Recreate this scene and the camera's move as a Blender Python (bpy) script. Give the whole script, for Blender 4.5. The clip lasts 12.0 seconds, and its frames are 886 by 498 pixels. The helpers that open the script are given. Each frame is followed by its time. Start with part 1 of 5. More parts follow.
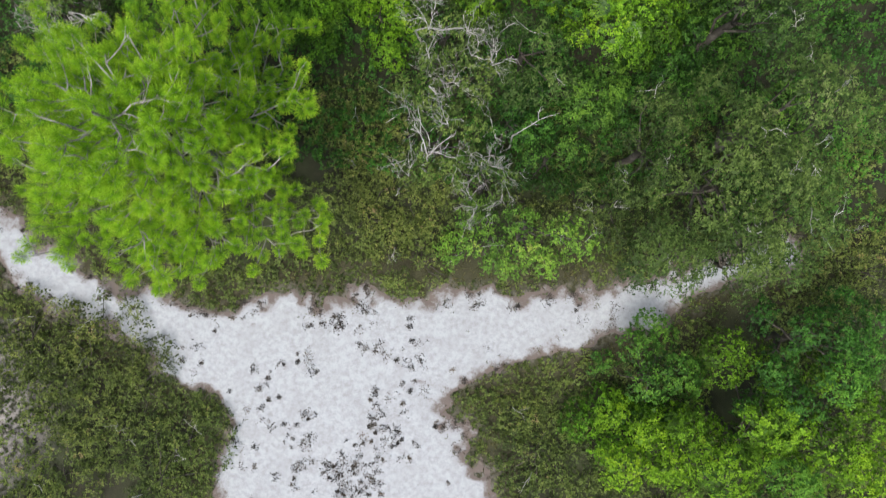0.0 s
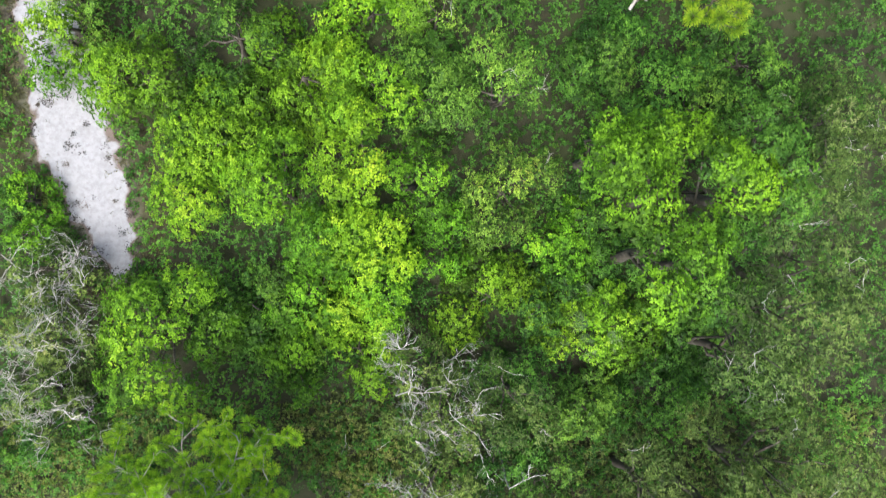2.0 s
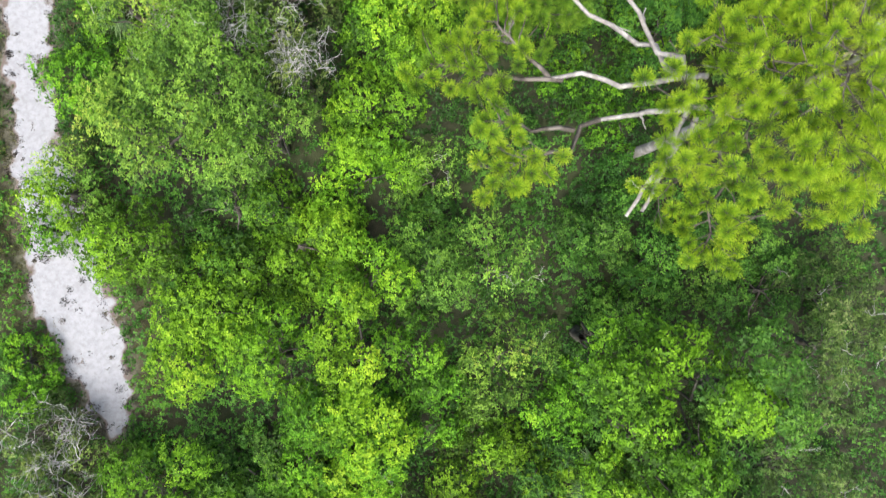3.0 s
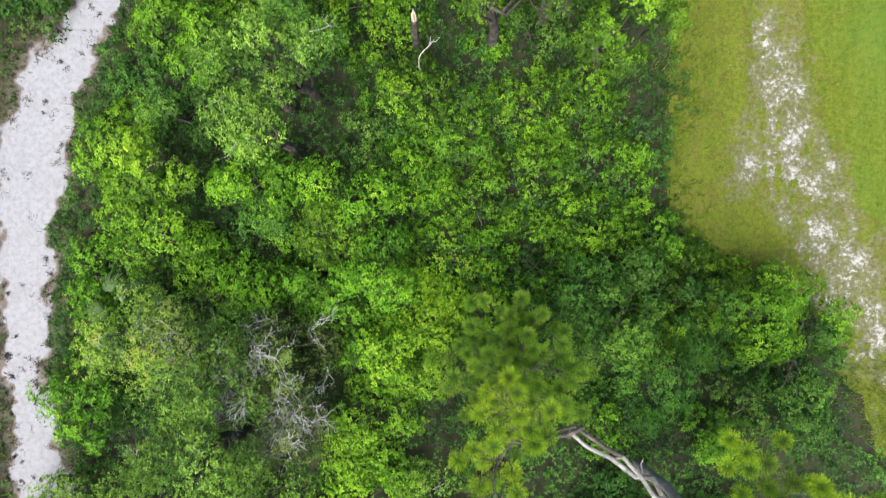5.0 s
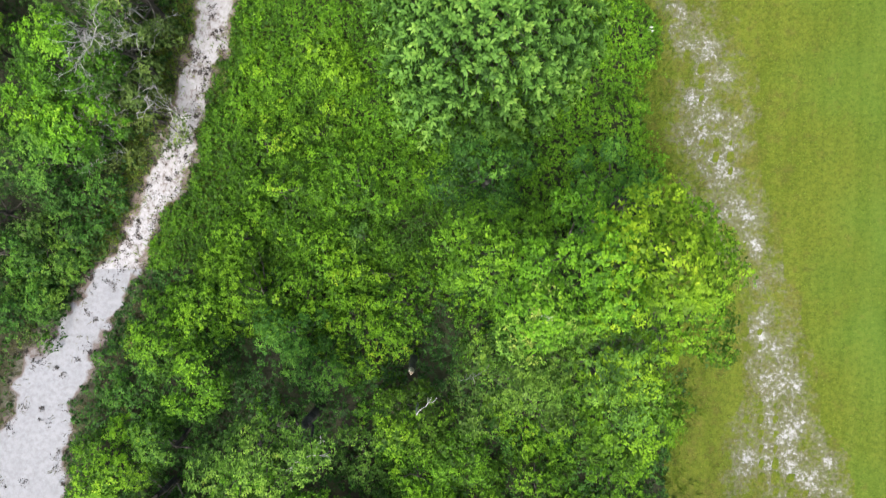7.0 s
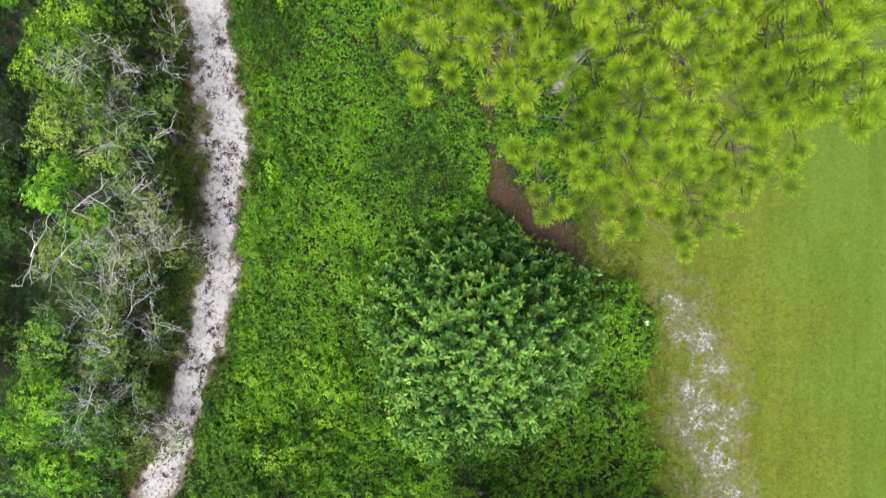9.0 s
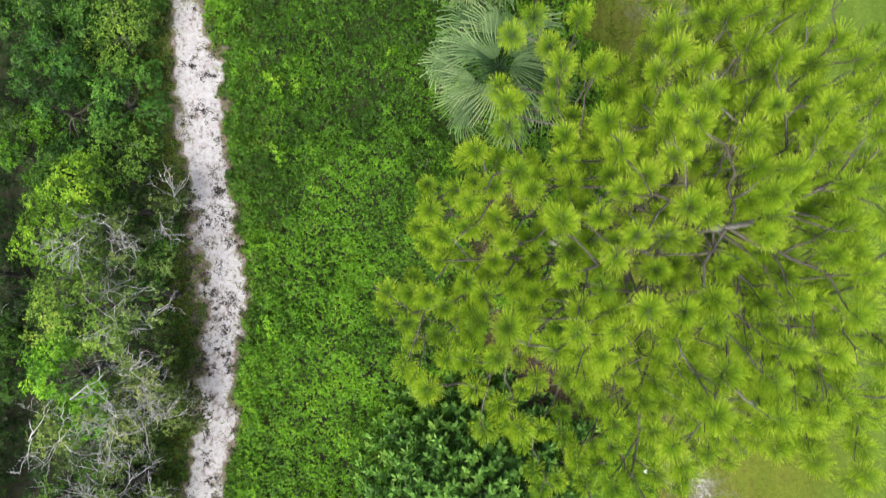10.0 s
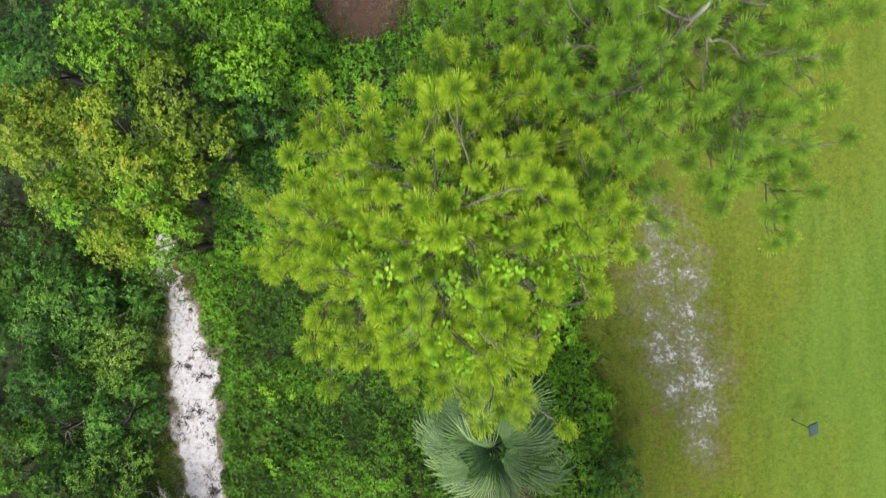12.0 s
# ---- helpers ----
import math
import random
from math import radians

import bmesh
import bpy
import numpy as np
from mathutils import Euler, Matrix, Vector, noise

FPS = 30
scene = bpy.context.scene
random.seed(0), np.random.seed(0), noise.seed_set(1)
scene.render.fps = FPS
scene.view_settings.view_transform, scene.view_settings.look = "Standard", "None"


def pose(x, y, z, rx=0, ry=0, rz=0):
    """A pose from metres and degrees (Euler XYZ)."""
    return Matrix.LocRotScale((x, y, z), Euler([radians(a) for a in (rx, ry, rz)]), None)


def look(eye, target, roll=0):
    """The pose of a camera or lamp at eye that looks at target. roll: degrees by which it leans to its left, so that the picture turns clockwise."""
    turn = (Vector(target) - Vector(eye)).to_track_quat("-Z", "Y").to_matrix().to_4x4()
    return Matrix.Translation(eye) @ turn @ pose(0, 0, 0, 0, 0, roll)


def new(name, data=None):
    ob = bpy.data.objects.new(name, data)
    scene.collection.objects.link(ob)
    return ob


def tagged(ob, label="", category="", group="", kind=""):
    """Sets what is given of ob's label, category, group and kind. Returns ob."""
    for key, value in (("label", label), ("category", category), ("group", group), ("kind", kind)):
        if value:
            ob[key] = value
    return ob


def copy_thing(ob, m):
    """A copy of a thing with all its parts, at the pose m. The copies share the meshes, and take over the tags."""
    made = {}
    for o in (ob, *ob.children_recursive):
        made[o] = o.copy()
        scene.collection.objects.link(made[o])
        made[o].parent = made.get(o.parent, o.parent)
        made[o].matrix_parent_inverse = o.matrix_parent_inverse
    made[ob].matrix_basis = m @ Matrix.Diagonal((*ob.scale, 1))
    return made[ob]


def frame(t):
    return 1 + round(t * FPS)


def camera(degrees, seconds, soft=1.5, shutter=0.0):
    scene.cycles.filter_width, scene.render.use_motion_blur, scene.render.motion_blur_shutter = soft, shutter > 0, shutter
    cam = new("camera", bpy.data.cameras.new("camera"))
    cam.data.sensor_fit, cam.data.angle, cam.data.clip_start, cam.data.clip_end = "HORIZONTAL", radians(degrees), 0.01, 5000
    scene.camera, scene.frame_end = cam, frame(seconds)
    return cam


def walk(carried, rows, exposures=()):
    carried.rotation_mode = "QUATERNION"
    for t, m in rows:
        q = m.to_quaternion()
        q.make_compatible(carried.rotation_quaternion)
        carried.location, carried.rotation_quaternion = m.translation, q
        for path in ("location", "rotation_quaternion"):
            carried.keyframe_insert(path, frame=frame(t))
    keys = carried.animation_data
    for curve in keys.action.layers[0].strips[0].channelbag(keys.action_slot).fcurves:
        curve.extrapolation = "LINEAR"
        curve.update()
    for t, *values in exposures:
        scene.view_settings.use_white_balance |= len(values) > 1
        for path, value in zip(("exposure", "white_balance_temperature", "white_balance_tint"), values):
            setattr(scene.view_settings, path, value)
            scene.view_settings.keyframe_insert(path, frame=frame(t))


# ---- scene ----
cam = camera(73.0, 12.0, soft=1.35, shutter=0.2)
PATH = [
    (0, 1.111, 0.934, 20.066, -0.56, -0.64, 6.44),
    (0.1, 1.122, 1.433, 20.065, -0.51, -0.56, 5.61),
    (0.2, 1.134, 1.933, 20.064, -0.69, -0.21, 2.58),
    (0.3, 1.145, 2.432, 20.063, -0.78, 0.15, 0.29),
    (0.5, 1.168, 3.432, 20.058, -0.65, 0.22, -0.02),
    (1, 1.219, 5.943, 20.011, -0.24, 0.26, -0.01),
    (1.5, 1.247, 8.462, 19.974, 0.13, 0.27, 0.01),
    (2, 1.228, 10.998, 19.960, 0.27, 0.14, -0.07),
    (2.5, 1.244, 13.557, 19.964, 0.43, 0.02, -0.04),
    (3, 1.300, 16.154, 19.991, 0.46, 0.04, 0.01),
    (3.5, 1.325, 18.750, 20.028, 0.59, 0.03, 0.12),
    (3.7, 1.331, 19.782, 20.041, 0.65, 0.00, 0.14),
    (5.3, 1.319, 27.995, 20.065, -0.04, 0.05, 0.25),
    (5.5, 1.304, 29.018, 20.068, -0.06, 0.01, 0.20),
    (6, 1.268, 31.570, 20.072, -0.06, -0.12, 0.04),
    (6.5, 1.261, 34.100, 20.074, -0.01, -0.20, -0.08),
    (7, 1.295, 36.610, 20.069, 0.05, -0.25, -0.19),
    (7.2, 1.314, 37.614, 20.068, 0.08, -0.28, -0.21),
    (8.8, 1.469, 45.659, 20.092, -0.20, -0.19, -0.02),
    (9, 1.489, 46.652, 20.095, -0.22, -0.15, -0.05),
    (9.5, 1.536, 49.129, 20.097, -0.14, -0.10, -0.08),
    (10, 1.583, 51.602, 20.093, -0.05, -0.08, -0.05),
    (10.5, 1.627, 54.069, 20.095, 0.15, -0.14, 0.08),
    (11, 1.670, 56.555, 20.102, 0.22, -0.11, 0.02),
    (11.5, 1.741, 59.065, 20.107, 0.27, 0.01, 0.09),
    (12, 1.775, 61.603, 20.115, 0.22, 0.05, 0.10),
]
walk(cam, [(t, pose(*p)) for t, *p in PATH], ((0, 0.72), (0.5, 0.78), (1.0, 1.04), (1.6, 1.52), (2.6, 1.52), (3.5, 1.44), (5.5, 1.31), (6.5, 1.24), (9, 1.22), (12, 1.22)))

# ---- world and light: bright overcast ----
world = bpy.data.worlds.new("overcast_sky")
scene.world = world
world.use_nodes = True
wn = world.node_tree.nodes
wn.clear()
sky = wn.new("ShaderNodeTexSky")
sky.sky_type, sky.sun_disc = "NISHITA", False
sky.sun_elevation, sky.sun_rotation = radians(62), radians(200)
sky.air_density, sky.dust_density, sky.ozone_density = 1.0, 6.0, 1.0
back = wn.new("ShaderNodeBackground")
back.inputs["Strength"].default_value = 0.11
wout = wn.new("ShaderNodeOutputWorld")
world.node_tree.links.new(sky.outputs["Color"], back.inputs["Color"])
world.node_tree.links.new(back.outputs["Background"], wout.inputs["Surface"])
sun = new("sun", bpy.data.lights.new("sun", "SUN"))
sun.data.energy, sun.data.angle, sun.data.color = 1.9, radians(38), (1.0, 0.98, 0.95)
sun.matrix_world = look((-6, -16, 32), (0, 0, 0))
tagged(sun, kind="structure")

# ---- materials ----


def node_mat(name):
    m = bpy.data.materials.new(name)
    m.use_nodes = True
    nt = m.node_tree
    nt.nodes.clear()
    out = nt.nodes.new("ShaderNodeOutputMaterial")
    bsdf = nt.nodes.new("ShaderNodeBsdfPrincipled")
    nt.links.new(bsdf.outputs[0], out.inputs["Surface"])
    return m, nt, bsdf, out


def ramp(nt, fac, stops):
    r = nt.nodes.new("ShaderNodeValToRGB")
    e = r.color_ramp.elements
    while len(e) < len(stops):
        e.new(0.5)
    for el, (p, c) in zip(e, stops):
        el.position, el.color = p, (*c, 1)
    nt.links.new(fac, r.inputs["Fac"])
    return r.outputs["Color"]


def noise_node(nt, scale, detail=4, rough=0.6, coord="Object", stretch=None):
    tc = nt.nodes.new("ShaderNodeTexCoord")
    n = nt.nodes.new("ShaderNodeTexNoise")
    n.inputs["Scale"].default_value = scale
    n.inputs["Detail"].default_value = detail
    n.inputs["Roughness"].default_value = rough
    src = tc.outputs[coord]
    if stretch:
        mp = nt.nodes.new("ShaderNodeMapping")
        mp.inputs["Scale"].default_value = stretch
        nt.links.new(src, mp.inputs["Vector"])
        src = mp.outputs["Vector"]
    nt.links.new(src, n.inputs["Vector"])
    return n.outputs["Fac"]


def mixc(nt, a, b, fac, mode="MIX"):
    m = nt.nodes.new("ShaderNodeMix")
    m.data_type, m.blend_type = "RGBA", mode
    for sock, v in ((m.inputs[0], fac), (m.inputs[6], a), (m.inputs[7], b)):
        if isinstance(v, (int, float)):
            sock.default_value = v
        elif isinstance(v, tuple):
            sock.default_value = (*v, 1)
        else:
            nt.links.new(v, sock)
    return m.outputs[2]


def calc(nt, op, a, b=0.0, clamp=False):
    m = nt.nodes.new("ShaderNodeMath")
    m.operation, m.use_clamp = op, clamp
    for sock, v in ((m.inputs[0], a), (m.inputs[1], b)):
        if isinstance(v, (int, float)):
            sock.default_value = v
        else:
            nt.links.new(v, sock)
    return m.outputs[0]


def attr(nt, name):
    a = nt.nodes.new("ShaderNodeAttribute")
    a.attribute_name = name
    return a.outputs["Fac"]


def bump(nt, bsdf, fac, strength, dist):
    b = nt.nodes.new("ShaderNodeBump")
    b.inputs["Strength"].default_value, b.inputs["Distance"].default_value = strength, dist
    nt.links.new(fac, b.inputs["Height"])
    nt.links.new(b.outputs[0], bsdf.inputs["Normal"])


def leaf_mat(name, dark, mid, light, dead=None, through_light=0.34, rough=0.55, vary=1.0):
    """Leaves: colour by each leaf's tone, into which light and shade are also painted, with a slow drift over the crown
    and from plant to plant.
    """
    m, nt, bsdf, out = node_mat(name)
    info = nt.nodes.new("ShaderNodeObjectInfo")
    drift = noise_node(nt, 0.9, 2)
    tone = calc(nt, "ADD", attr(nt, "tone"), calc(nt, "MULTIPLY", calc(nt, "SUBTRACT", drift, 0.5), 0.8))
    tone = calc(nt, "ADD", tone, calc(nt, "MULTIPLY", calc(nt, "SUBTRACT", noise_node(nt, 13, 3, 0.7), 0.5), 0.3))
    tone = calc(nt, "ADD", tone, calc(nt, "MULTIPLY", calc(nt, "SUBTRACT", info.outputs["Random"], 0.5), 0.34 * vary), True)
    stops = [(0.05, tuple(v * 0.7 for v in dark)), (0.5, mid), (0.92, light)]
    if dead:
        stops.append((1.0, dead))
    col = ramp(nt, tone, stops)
    hue = nt.nodes.new("ShaderNodeHueSaturation")
    other = calc(nt, "FRACT", calc(nt, "MULTIPLY", info.outputs["Random"], 7.31))
    nt.links.new(calc(nt, "ADD", 0.501 - 0.011 * vary, calc(nt, "MULTIPLY", other, 0.022 * vary)), hue.inputs["Hue"])
    nt.links.new(col, hue.inputs["Color"])
    col = hue.outputs["Color"]
    nt.links.new(col, bsdf.inputs["Base Color"])
    bsdf.inputs["Roughness"].default_value = rough
    bsdf.inputs["Specular IOR Level"].default_value = 0.2
    tr = nt.nodes.new("ShaderNodeBsdfTranslucent")
    nt.links.new(mixc(nt, col, (0.9, 1.0, 0.35), 0.5, "MULTIPLY"), tr.inputs["Color"])
    mx = nt.nodes.new("ShaderNodeMixShader")
    mx.inputs[0].default_value = through_light
    nt.links.new(bsdf.outputs[0], mx.inputs[1])
    nt.links.new(tr.outputs[0], mx.inputs[2])
    nt.links.new(mx.outputs[0], out.inputs["Surface"])
    return m


LEAF = {
    "O": leaf_mat("leaf_fresh_green", (0.05, 0.125, 0.011), (0.12, 0.28, 0.015), (0.22, 0.43, 0.02), (0.30, 0.49, 0.03)),
    "Y": leaf_mat("leaf_yellow_green", (0.06, 0.14, 0.010), (0.15, 0.31, 0.014), (0.27, 0.46, 0.02), (0.34, 0.50, 0.03)),
    "D": leaf_mat("leaf_deep_green", (0.03, 0.085, 0.015), (0.07, 0.18, 0.024), (0.145, 0.30, 0.033)),
    "F": leaf_mat("leaf_fine_dull_green", (0.058, 0.13, 0.02), (0.155, 0.30, 0.038), (0.27, 0.44, 0.052), (0.33, 0.39, 0.075)),
    "G": leaf_mat("leaf_grey_green", (0.05, 0.09, 0.022), (0.13, 0.21, 0.045), (0.23, 0.33, 0.07), (0.31, 0.36, 0.14)),
    "S": leaf_mat("leaf_vine_green", (0.045, 0.12, 0.009), (0.115, 0.275, 0.013), (0.215, 0.42, 0.018), (0.30, 0.44, 0.03), vary=0.6),
    "W": leaf_mat("leaf_whorl_green", (0.04, 0.11, 0.022), (0.13, 0.29, 0.046), (0.28, 0.47, 0.08), vary=0.0),
    "K": leaf_mat("leaf_dull_dark_green", (0.038, 0.075, 0.02), (0.085, 0.148, 0.035), (0.155, 0.24, 0.055), (0.21, 0.26, 0.1)),
    "A": leaf_mat("leaf_olive_turning", (0.07, 0.115, 0.012), (0.155, 0.235, 0.016), (0.27, 0.34, 0.025), (0.36, 0.31, 0.05)),
    "B": leaf_mat("leaf_brown_heath", (0.068, 0.10, 0.03), (0.15, 0.205, 0.05), (0.25, 0.30, 0.07), (0.32, 0.25, 0.13)),
}
NEEDLE = leaf_mat("pine_needle", (0.055, 0.12, 0.012), (0.19, 0.335, 0.016), (0.365, 0.51, 0.026), (0.44, 0.54, 0.06), 0.42, vary=0.15)
NEEDLE_FRESH = leaf_mat("pine_needle_fresh", (0.075, 0.18, 0.014), (0.205, 0.42, 0.02), (0.35, 0.58, 0.03), (0.44, 0.60, 0.05), 0.42, vary=0.0)
NEEDLE_DULL = leaf_mat("pine_needle_dull", (0.05, 0.11, 0.014), (0.12, 0.25, 0.022), (0.22, 0.37, 0.03), (0.30, 0.38, 0.05), 0.4, vary=0.0)
FROND = leaf_mat("palm_frond", (0.05, 0.11, 0.04), (0.15, 0.25, 0.095), (0.31, 0.42, 0.19), (0.48, 0.52, 0.28), 0.15, 0.5)
GRASS = leaf_mat("grass_blade", (0.06, 0.10, 0.014), (0.13, 0.20, 0.02), (0.20, 0.27, 0.03), (0.30, 0.28, 0.08))
DRY = leaf_mat("dry_grass_blade", (0.05, 0.055, 0.02), (0.11, 0.115, 0.04), (0.17, 0.17, 0.055), (0.24, 0.19, 0.10), 0.15)
LITTER = leaf_mat("dead_leaf", (0.05, 0.044, 0.04), (0.09, 0.076, 0.064), (0.15, 0.118, 0.095), (0.18, 0.13, 0.09), 0.05, 0.8)


def bark_mat(name, dark, light):
    m, nt, bsdf, out = node_mat(name)
    n = noise_node(nt, 9, 6, 0.65, stretch=(1, 1, 0.25))
    blot = noise_node(nt, 2.2, 3)
    col = ramp(nt, n, [(0.3, dark), (0.7, light)])
    lichen = tuple(min(1, v * 1.25 + 0.03) for v in light)
    col = mixc(nt, col, lichen, ramp(nt, blot, [(0.5, (0, 0, 0)), (0.62, (1, 1, 1))]))
    nt.links.new(col, bsdf.inputs["Base Color"])
    bsdf.inputs["Roughness"].default_value = 0.9
    bump(nt, bsdf, n, 0.5, 0.02)
    return m


BARK = bark_mat("bark_grey_brown", (0.022, 0.019, 0.014), (0.066, 0.058, 0.046))
LIMB_BARK = bark_mat("bark_pine_limb", (0.03, 0.026, 0.022), (0.09, 0.078, 0.066))
PINE_BARK = bark_mat("bark_pine", (0.13, 0.122, 0.114), (0.30, 0.287, 0.275))
DEAD = bark_mat("bleached_deadwood", (0.24, 0.238, 0.23), (0.43, 0.425, 0.415))


def floor_mat():
    """Woodland floor: dark humus, brown leaf litter, reddish pine straw, moss; sandy where the 'sandy' mask says so."""
    m, nt, bsdf, out = node_mat("woodland_floor")
    fine, mid, big = noise_node(nt, 28, 5, 0.7), noise_node(nt, 5, 4), noise_node(nt, 0.5, 3)
    col = ramp(nt, fine, [(0.3, (0.008, 0.010, 0.004)), (0.55, (0.020, 0.022, 0.009)), (0.75, (0.038, 0.037, 0.017))])
    col = mixc(nt, col, (0.034, 0.031, 0.015), ramp(nt, mid, [(0.48, (0, 0, 0)), (0.7, (0.7, 0.7, 0.7))]))
    col = mixc(nt, col, (0.035, 0.05, 0.014), ramp(nt, big, [(0.42, (0, 0, 0)), (0.62, (0.6, 0.6, 0.6))]))
    straw = calc(nt, "MULTIPLY", attr(nt, "straw"), calc(nt, "ADD", 0.2, fine), True)
    col = mixc(nt, col, ramp(nt, fine, [(0.3, (0.028, 0.028, 0.012)), (0.7, (0.078, 0.07, 0.033))]), straw)
    sandy = calc(nt, "MULTIPLY", attr(nt, "sandy"), ramp(nt, mid, [(0.42, (0, 0, 0)), (0.56, (1, 1, 1))]), True)
    col = mixc(nt, col, ramp(nt, fine, [(0.3, (0.17, 0.155, 0.145)), (0.7, (0.34, 0.325, 0.32))]), sandy)
    nt.links.new(col, bsdf.inputs["Base Color"])
    bsdf.inputs["Roughness"].default_value = 0.95
    bump(nt, bsdf, fine, 0.6, 0.03)
    return m


def sand_mat(name, white, grey, stain, dirt=0.0):
    """Dry quartz sand: near white where feet and wheels keep it bare ('core'), stained with litter towards its edges."""
    m, nt, bsdf, out = node_mat(name)
    grain, mid, big = noise_node(nt, 45, 4, 0.75), noise_node(nt, 6, 6, 0.72), noise_node(nt, 1.1, 4)
    col = ramp(nt, mid, [(0.35, grey), (0.58, white)])
    col = mixc(nt, col, ramp(nt, grain, [(0.3, (0.6, 0.58, 0.56)), (0.65, (1, 1, 1))]), 0.25, "MULTIPLY")
    col = mixc(nt, col, grey, ramp(nt, big, [(0.5, (0, 0, 0)), (0.7, (0.55, 0.55, 0.55))]))
    edge = calc(nt, "SUBTRACT", calc(nt, "ADD", calc(nt, "MULTIPLY", mid, 1.1), calc(nt, "MULTIPLY", grain, 0.35)), attr(nt, "core"))
    col = mixc(nt, col, stain, ramp(nt, edge, [(0.32 - dirt, (0, 0, 0)), (0.6 - dirt, (0.9, 0.9, 0.9))]))
    if dirt:
        fleck = calc(nt, "ADD", noise_node(nt, 7, 5, 0.8, stretch=(1, 0.7, 1)), calc(nt, "MULTIPLY", calc(nt, "SUBTRACT", big, 0.5), 0.35))
        col = mixc(nt, col, tuple(v * 0.8 for v in stain), ramp(nt, fleck, [(0.53, (0, 0, 0)), (0.61, (0.75, 0.75, 0.75))]))
    nt.links.new(col, bsdf.inputs["Base Color"])
    bsdf.inputs["Roughness"].default_value = 0.95
    bump(nt, bsdf, calc(nt, "ADD", mid, calc(nt, "MULTIPLY", grain, 0.3)), 0.22, 0.02)
    return m


def lawn_mat(name="mown_lawn", bare=False):
    """Mown lawn: mottled yellow-green near the trees, cooler and denser green further out, mowing streaks along y. bare: with sand showing through."""
    m, nt, bsdf, out = node_mat(name)
    fine, clump = noise_node(nt, 26, 5, 0.8), noise_node(nt, 7, 5, 0.75)
    streak = noise_node(nt, 1.6, 4, 0.6, stretch=(1.0, 0.12, 1))
    mid, big = noise_node(nt, 1.9, 4, 0.7), noise_node(nt, 0.22, 2)
    both = calc(nt, "ADD", calc(nt, "MULTIPLY", fine, 0.55), calc(nt, "MULTIPLY", clump, 0.45))
    col = ramp(nt, both, [(0.36, (0.036, 0.05, 0.008)), (0.48, (0.09, 0.122, 0.014)), (0.64, (0.16, 0.18, 0.025))])
    cool = ramp(nt, both, [(0.36, (0.041, 0.08, 0.012)), (0.48, (0.08, 0.137, 0.018)), (0.64, (0.125, 0.18, 0.029))])
    depth = calc(nt, "ADD", 0.0 if bare else attr(nt, "core"), calc(nt, "MULTIPLY", calc(nt, "SUBTRACT", big, 0.5), 1.2))
    col = mixc(nt, col, cool, ramp(nt, depth, [(0.5, (0, 0, 0)), (0.95, (1, 1, 1))]))
    worn = calc(nt, "SUBTRACT", mid, 0.0 if bare else calc(nt, "MULTIPLY", attr(nt, "core"), 0.22))
    col = mixc(nt, col, ramp(nt, both, [(0.35, (0.045, 0.045, 0.012)), (0.6, (0.14, 0.13, 0.032))]), ramp(nt, worn, [(0.42, (0, 0, 0)), (0.62, (0.7, 0.7, 0.7))]))
    col = mixc(nt, col, (0.70, 0.78, 0.62), ramp(nt, streak, [(0.42, (0, 0, 0)), (0.66, (0.7, 0.7, 0.7))]), "MULTIPLY")
    if bare:
        n1, n2 = noise_node(nt, 1.5, 3, 0.6), noise_node(nt, 8, 6, 0.8)
        sum_ = calc(nt, "ADD", calc(nt, "MULTIPLY", attr(nt, "core"), 0.33), calc(nt, "ADD", calc(nt, "MULTIPLY", calc(nt, "SUBTRACT", n1, 0.5), 1.1), calc(nt, "MULTIPLY", calc(nt, "SUBTRACT", n2, 0.5), 1.5)))
        dirt = ramp(nt, sum_, [(0.10, (0, 0, 0)), (0.32, (0.8, 0.8, 0.8))])
        col = mixc(nt, col, ramp(nt, both, [(0.35, (0.07, 0.07, 0.04)), (0.62, (0.18, 0.178, 0.125))]), dirt)
        col = mixc(nt, col, ramp(nt, both, [(0.3, (0.26, 0.26, 0.255)), (0.6, (0.42, 0.425, 0.43))]), ramp(nt, sum_, [(0.38, (0, 0, 0)), (0.58, (1, 1, 1))]))
    nt.links.new(col, bsdf.inputs["Base Color"])
    bsdf.inputs["Roughness"].default_value = 0.95
    bsdf.inputs["Specular IOR Level"].default_value = 0.1
    bump(nt, bsdf, both, 0.8, 0.04)
    return m


def plain_mat(name, col, rough=0.5, metal=0.0):
    m, nt, bsdf, out = node_mat(name)
    n = noise_node(nt, 14, 4)
    nt.links.new(ramp(nt, n, [(0.3, tuple(v * 0.75 for v in col)), (0.7, col)]), bsdf.inputs["Base Color"])
    bsdf.inputs["Roughness"].default_value, bsdf.inputs["Metallic"].default_value = rough, metal
    return m


FLOOR, LAWN = floor_mat(), lawn_mat()
SAND = sand_mat("white_sand", (0.27, 0.281, 0.305), (0.205, 0.21, 0.224), (0.10, 0.074, 0.059))
SAND_CLEARING = sand_mat("clean_white_sand", (0.362, 0.392, 0.42), (0.27, 0.284, 0.30), (0.10, 0.074, 0.059))
SAND_NORTH = sand_mat("trodden_sand", (0.37, 0.37, 0.385), (0.27, 0.262, 0.262), (0.13, 0.098, 0.078), 0.13)
SAND_PATCH = lawn_mat("lawn_with_bare_sand", True)
STRAW = sand_mat("pine_straw", (0.058, 0.030, 0.015), (0.034, 0.019, 0.010), (0.04, 0.034, 0.014))
DARK_METAL = plain_mat("dark_panel", (0.05, 0.075, 0.08), 0.45, 0.2)
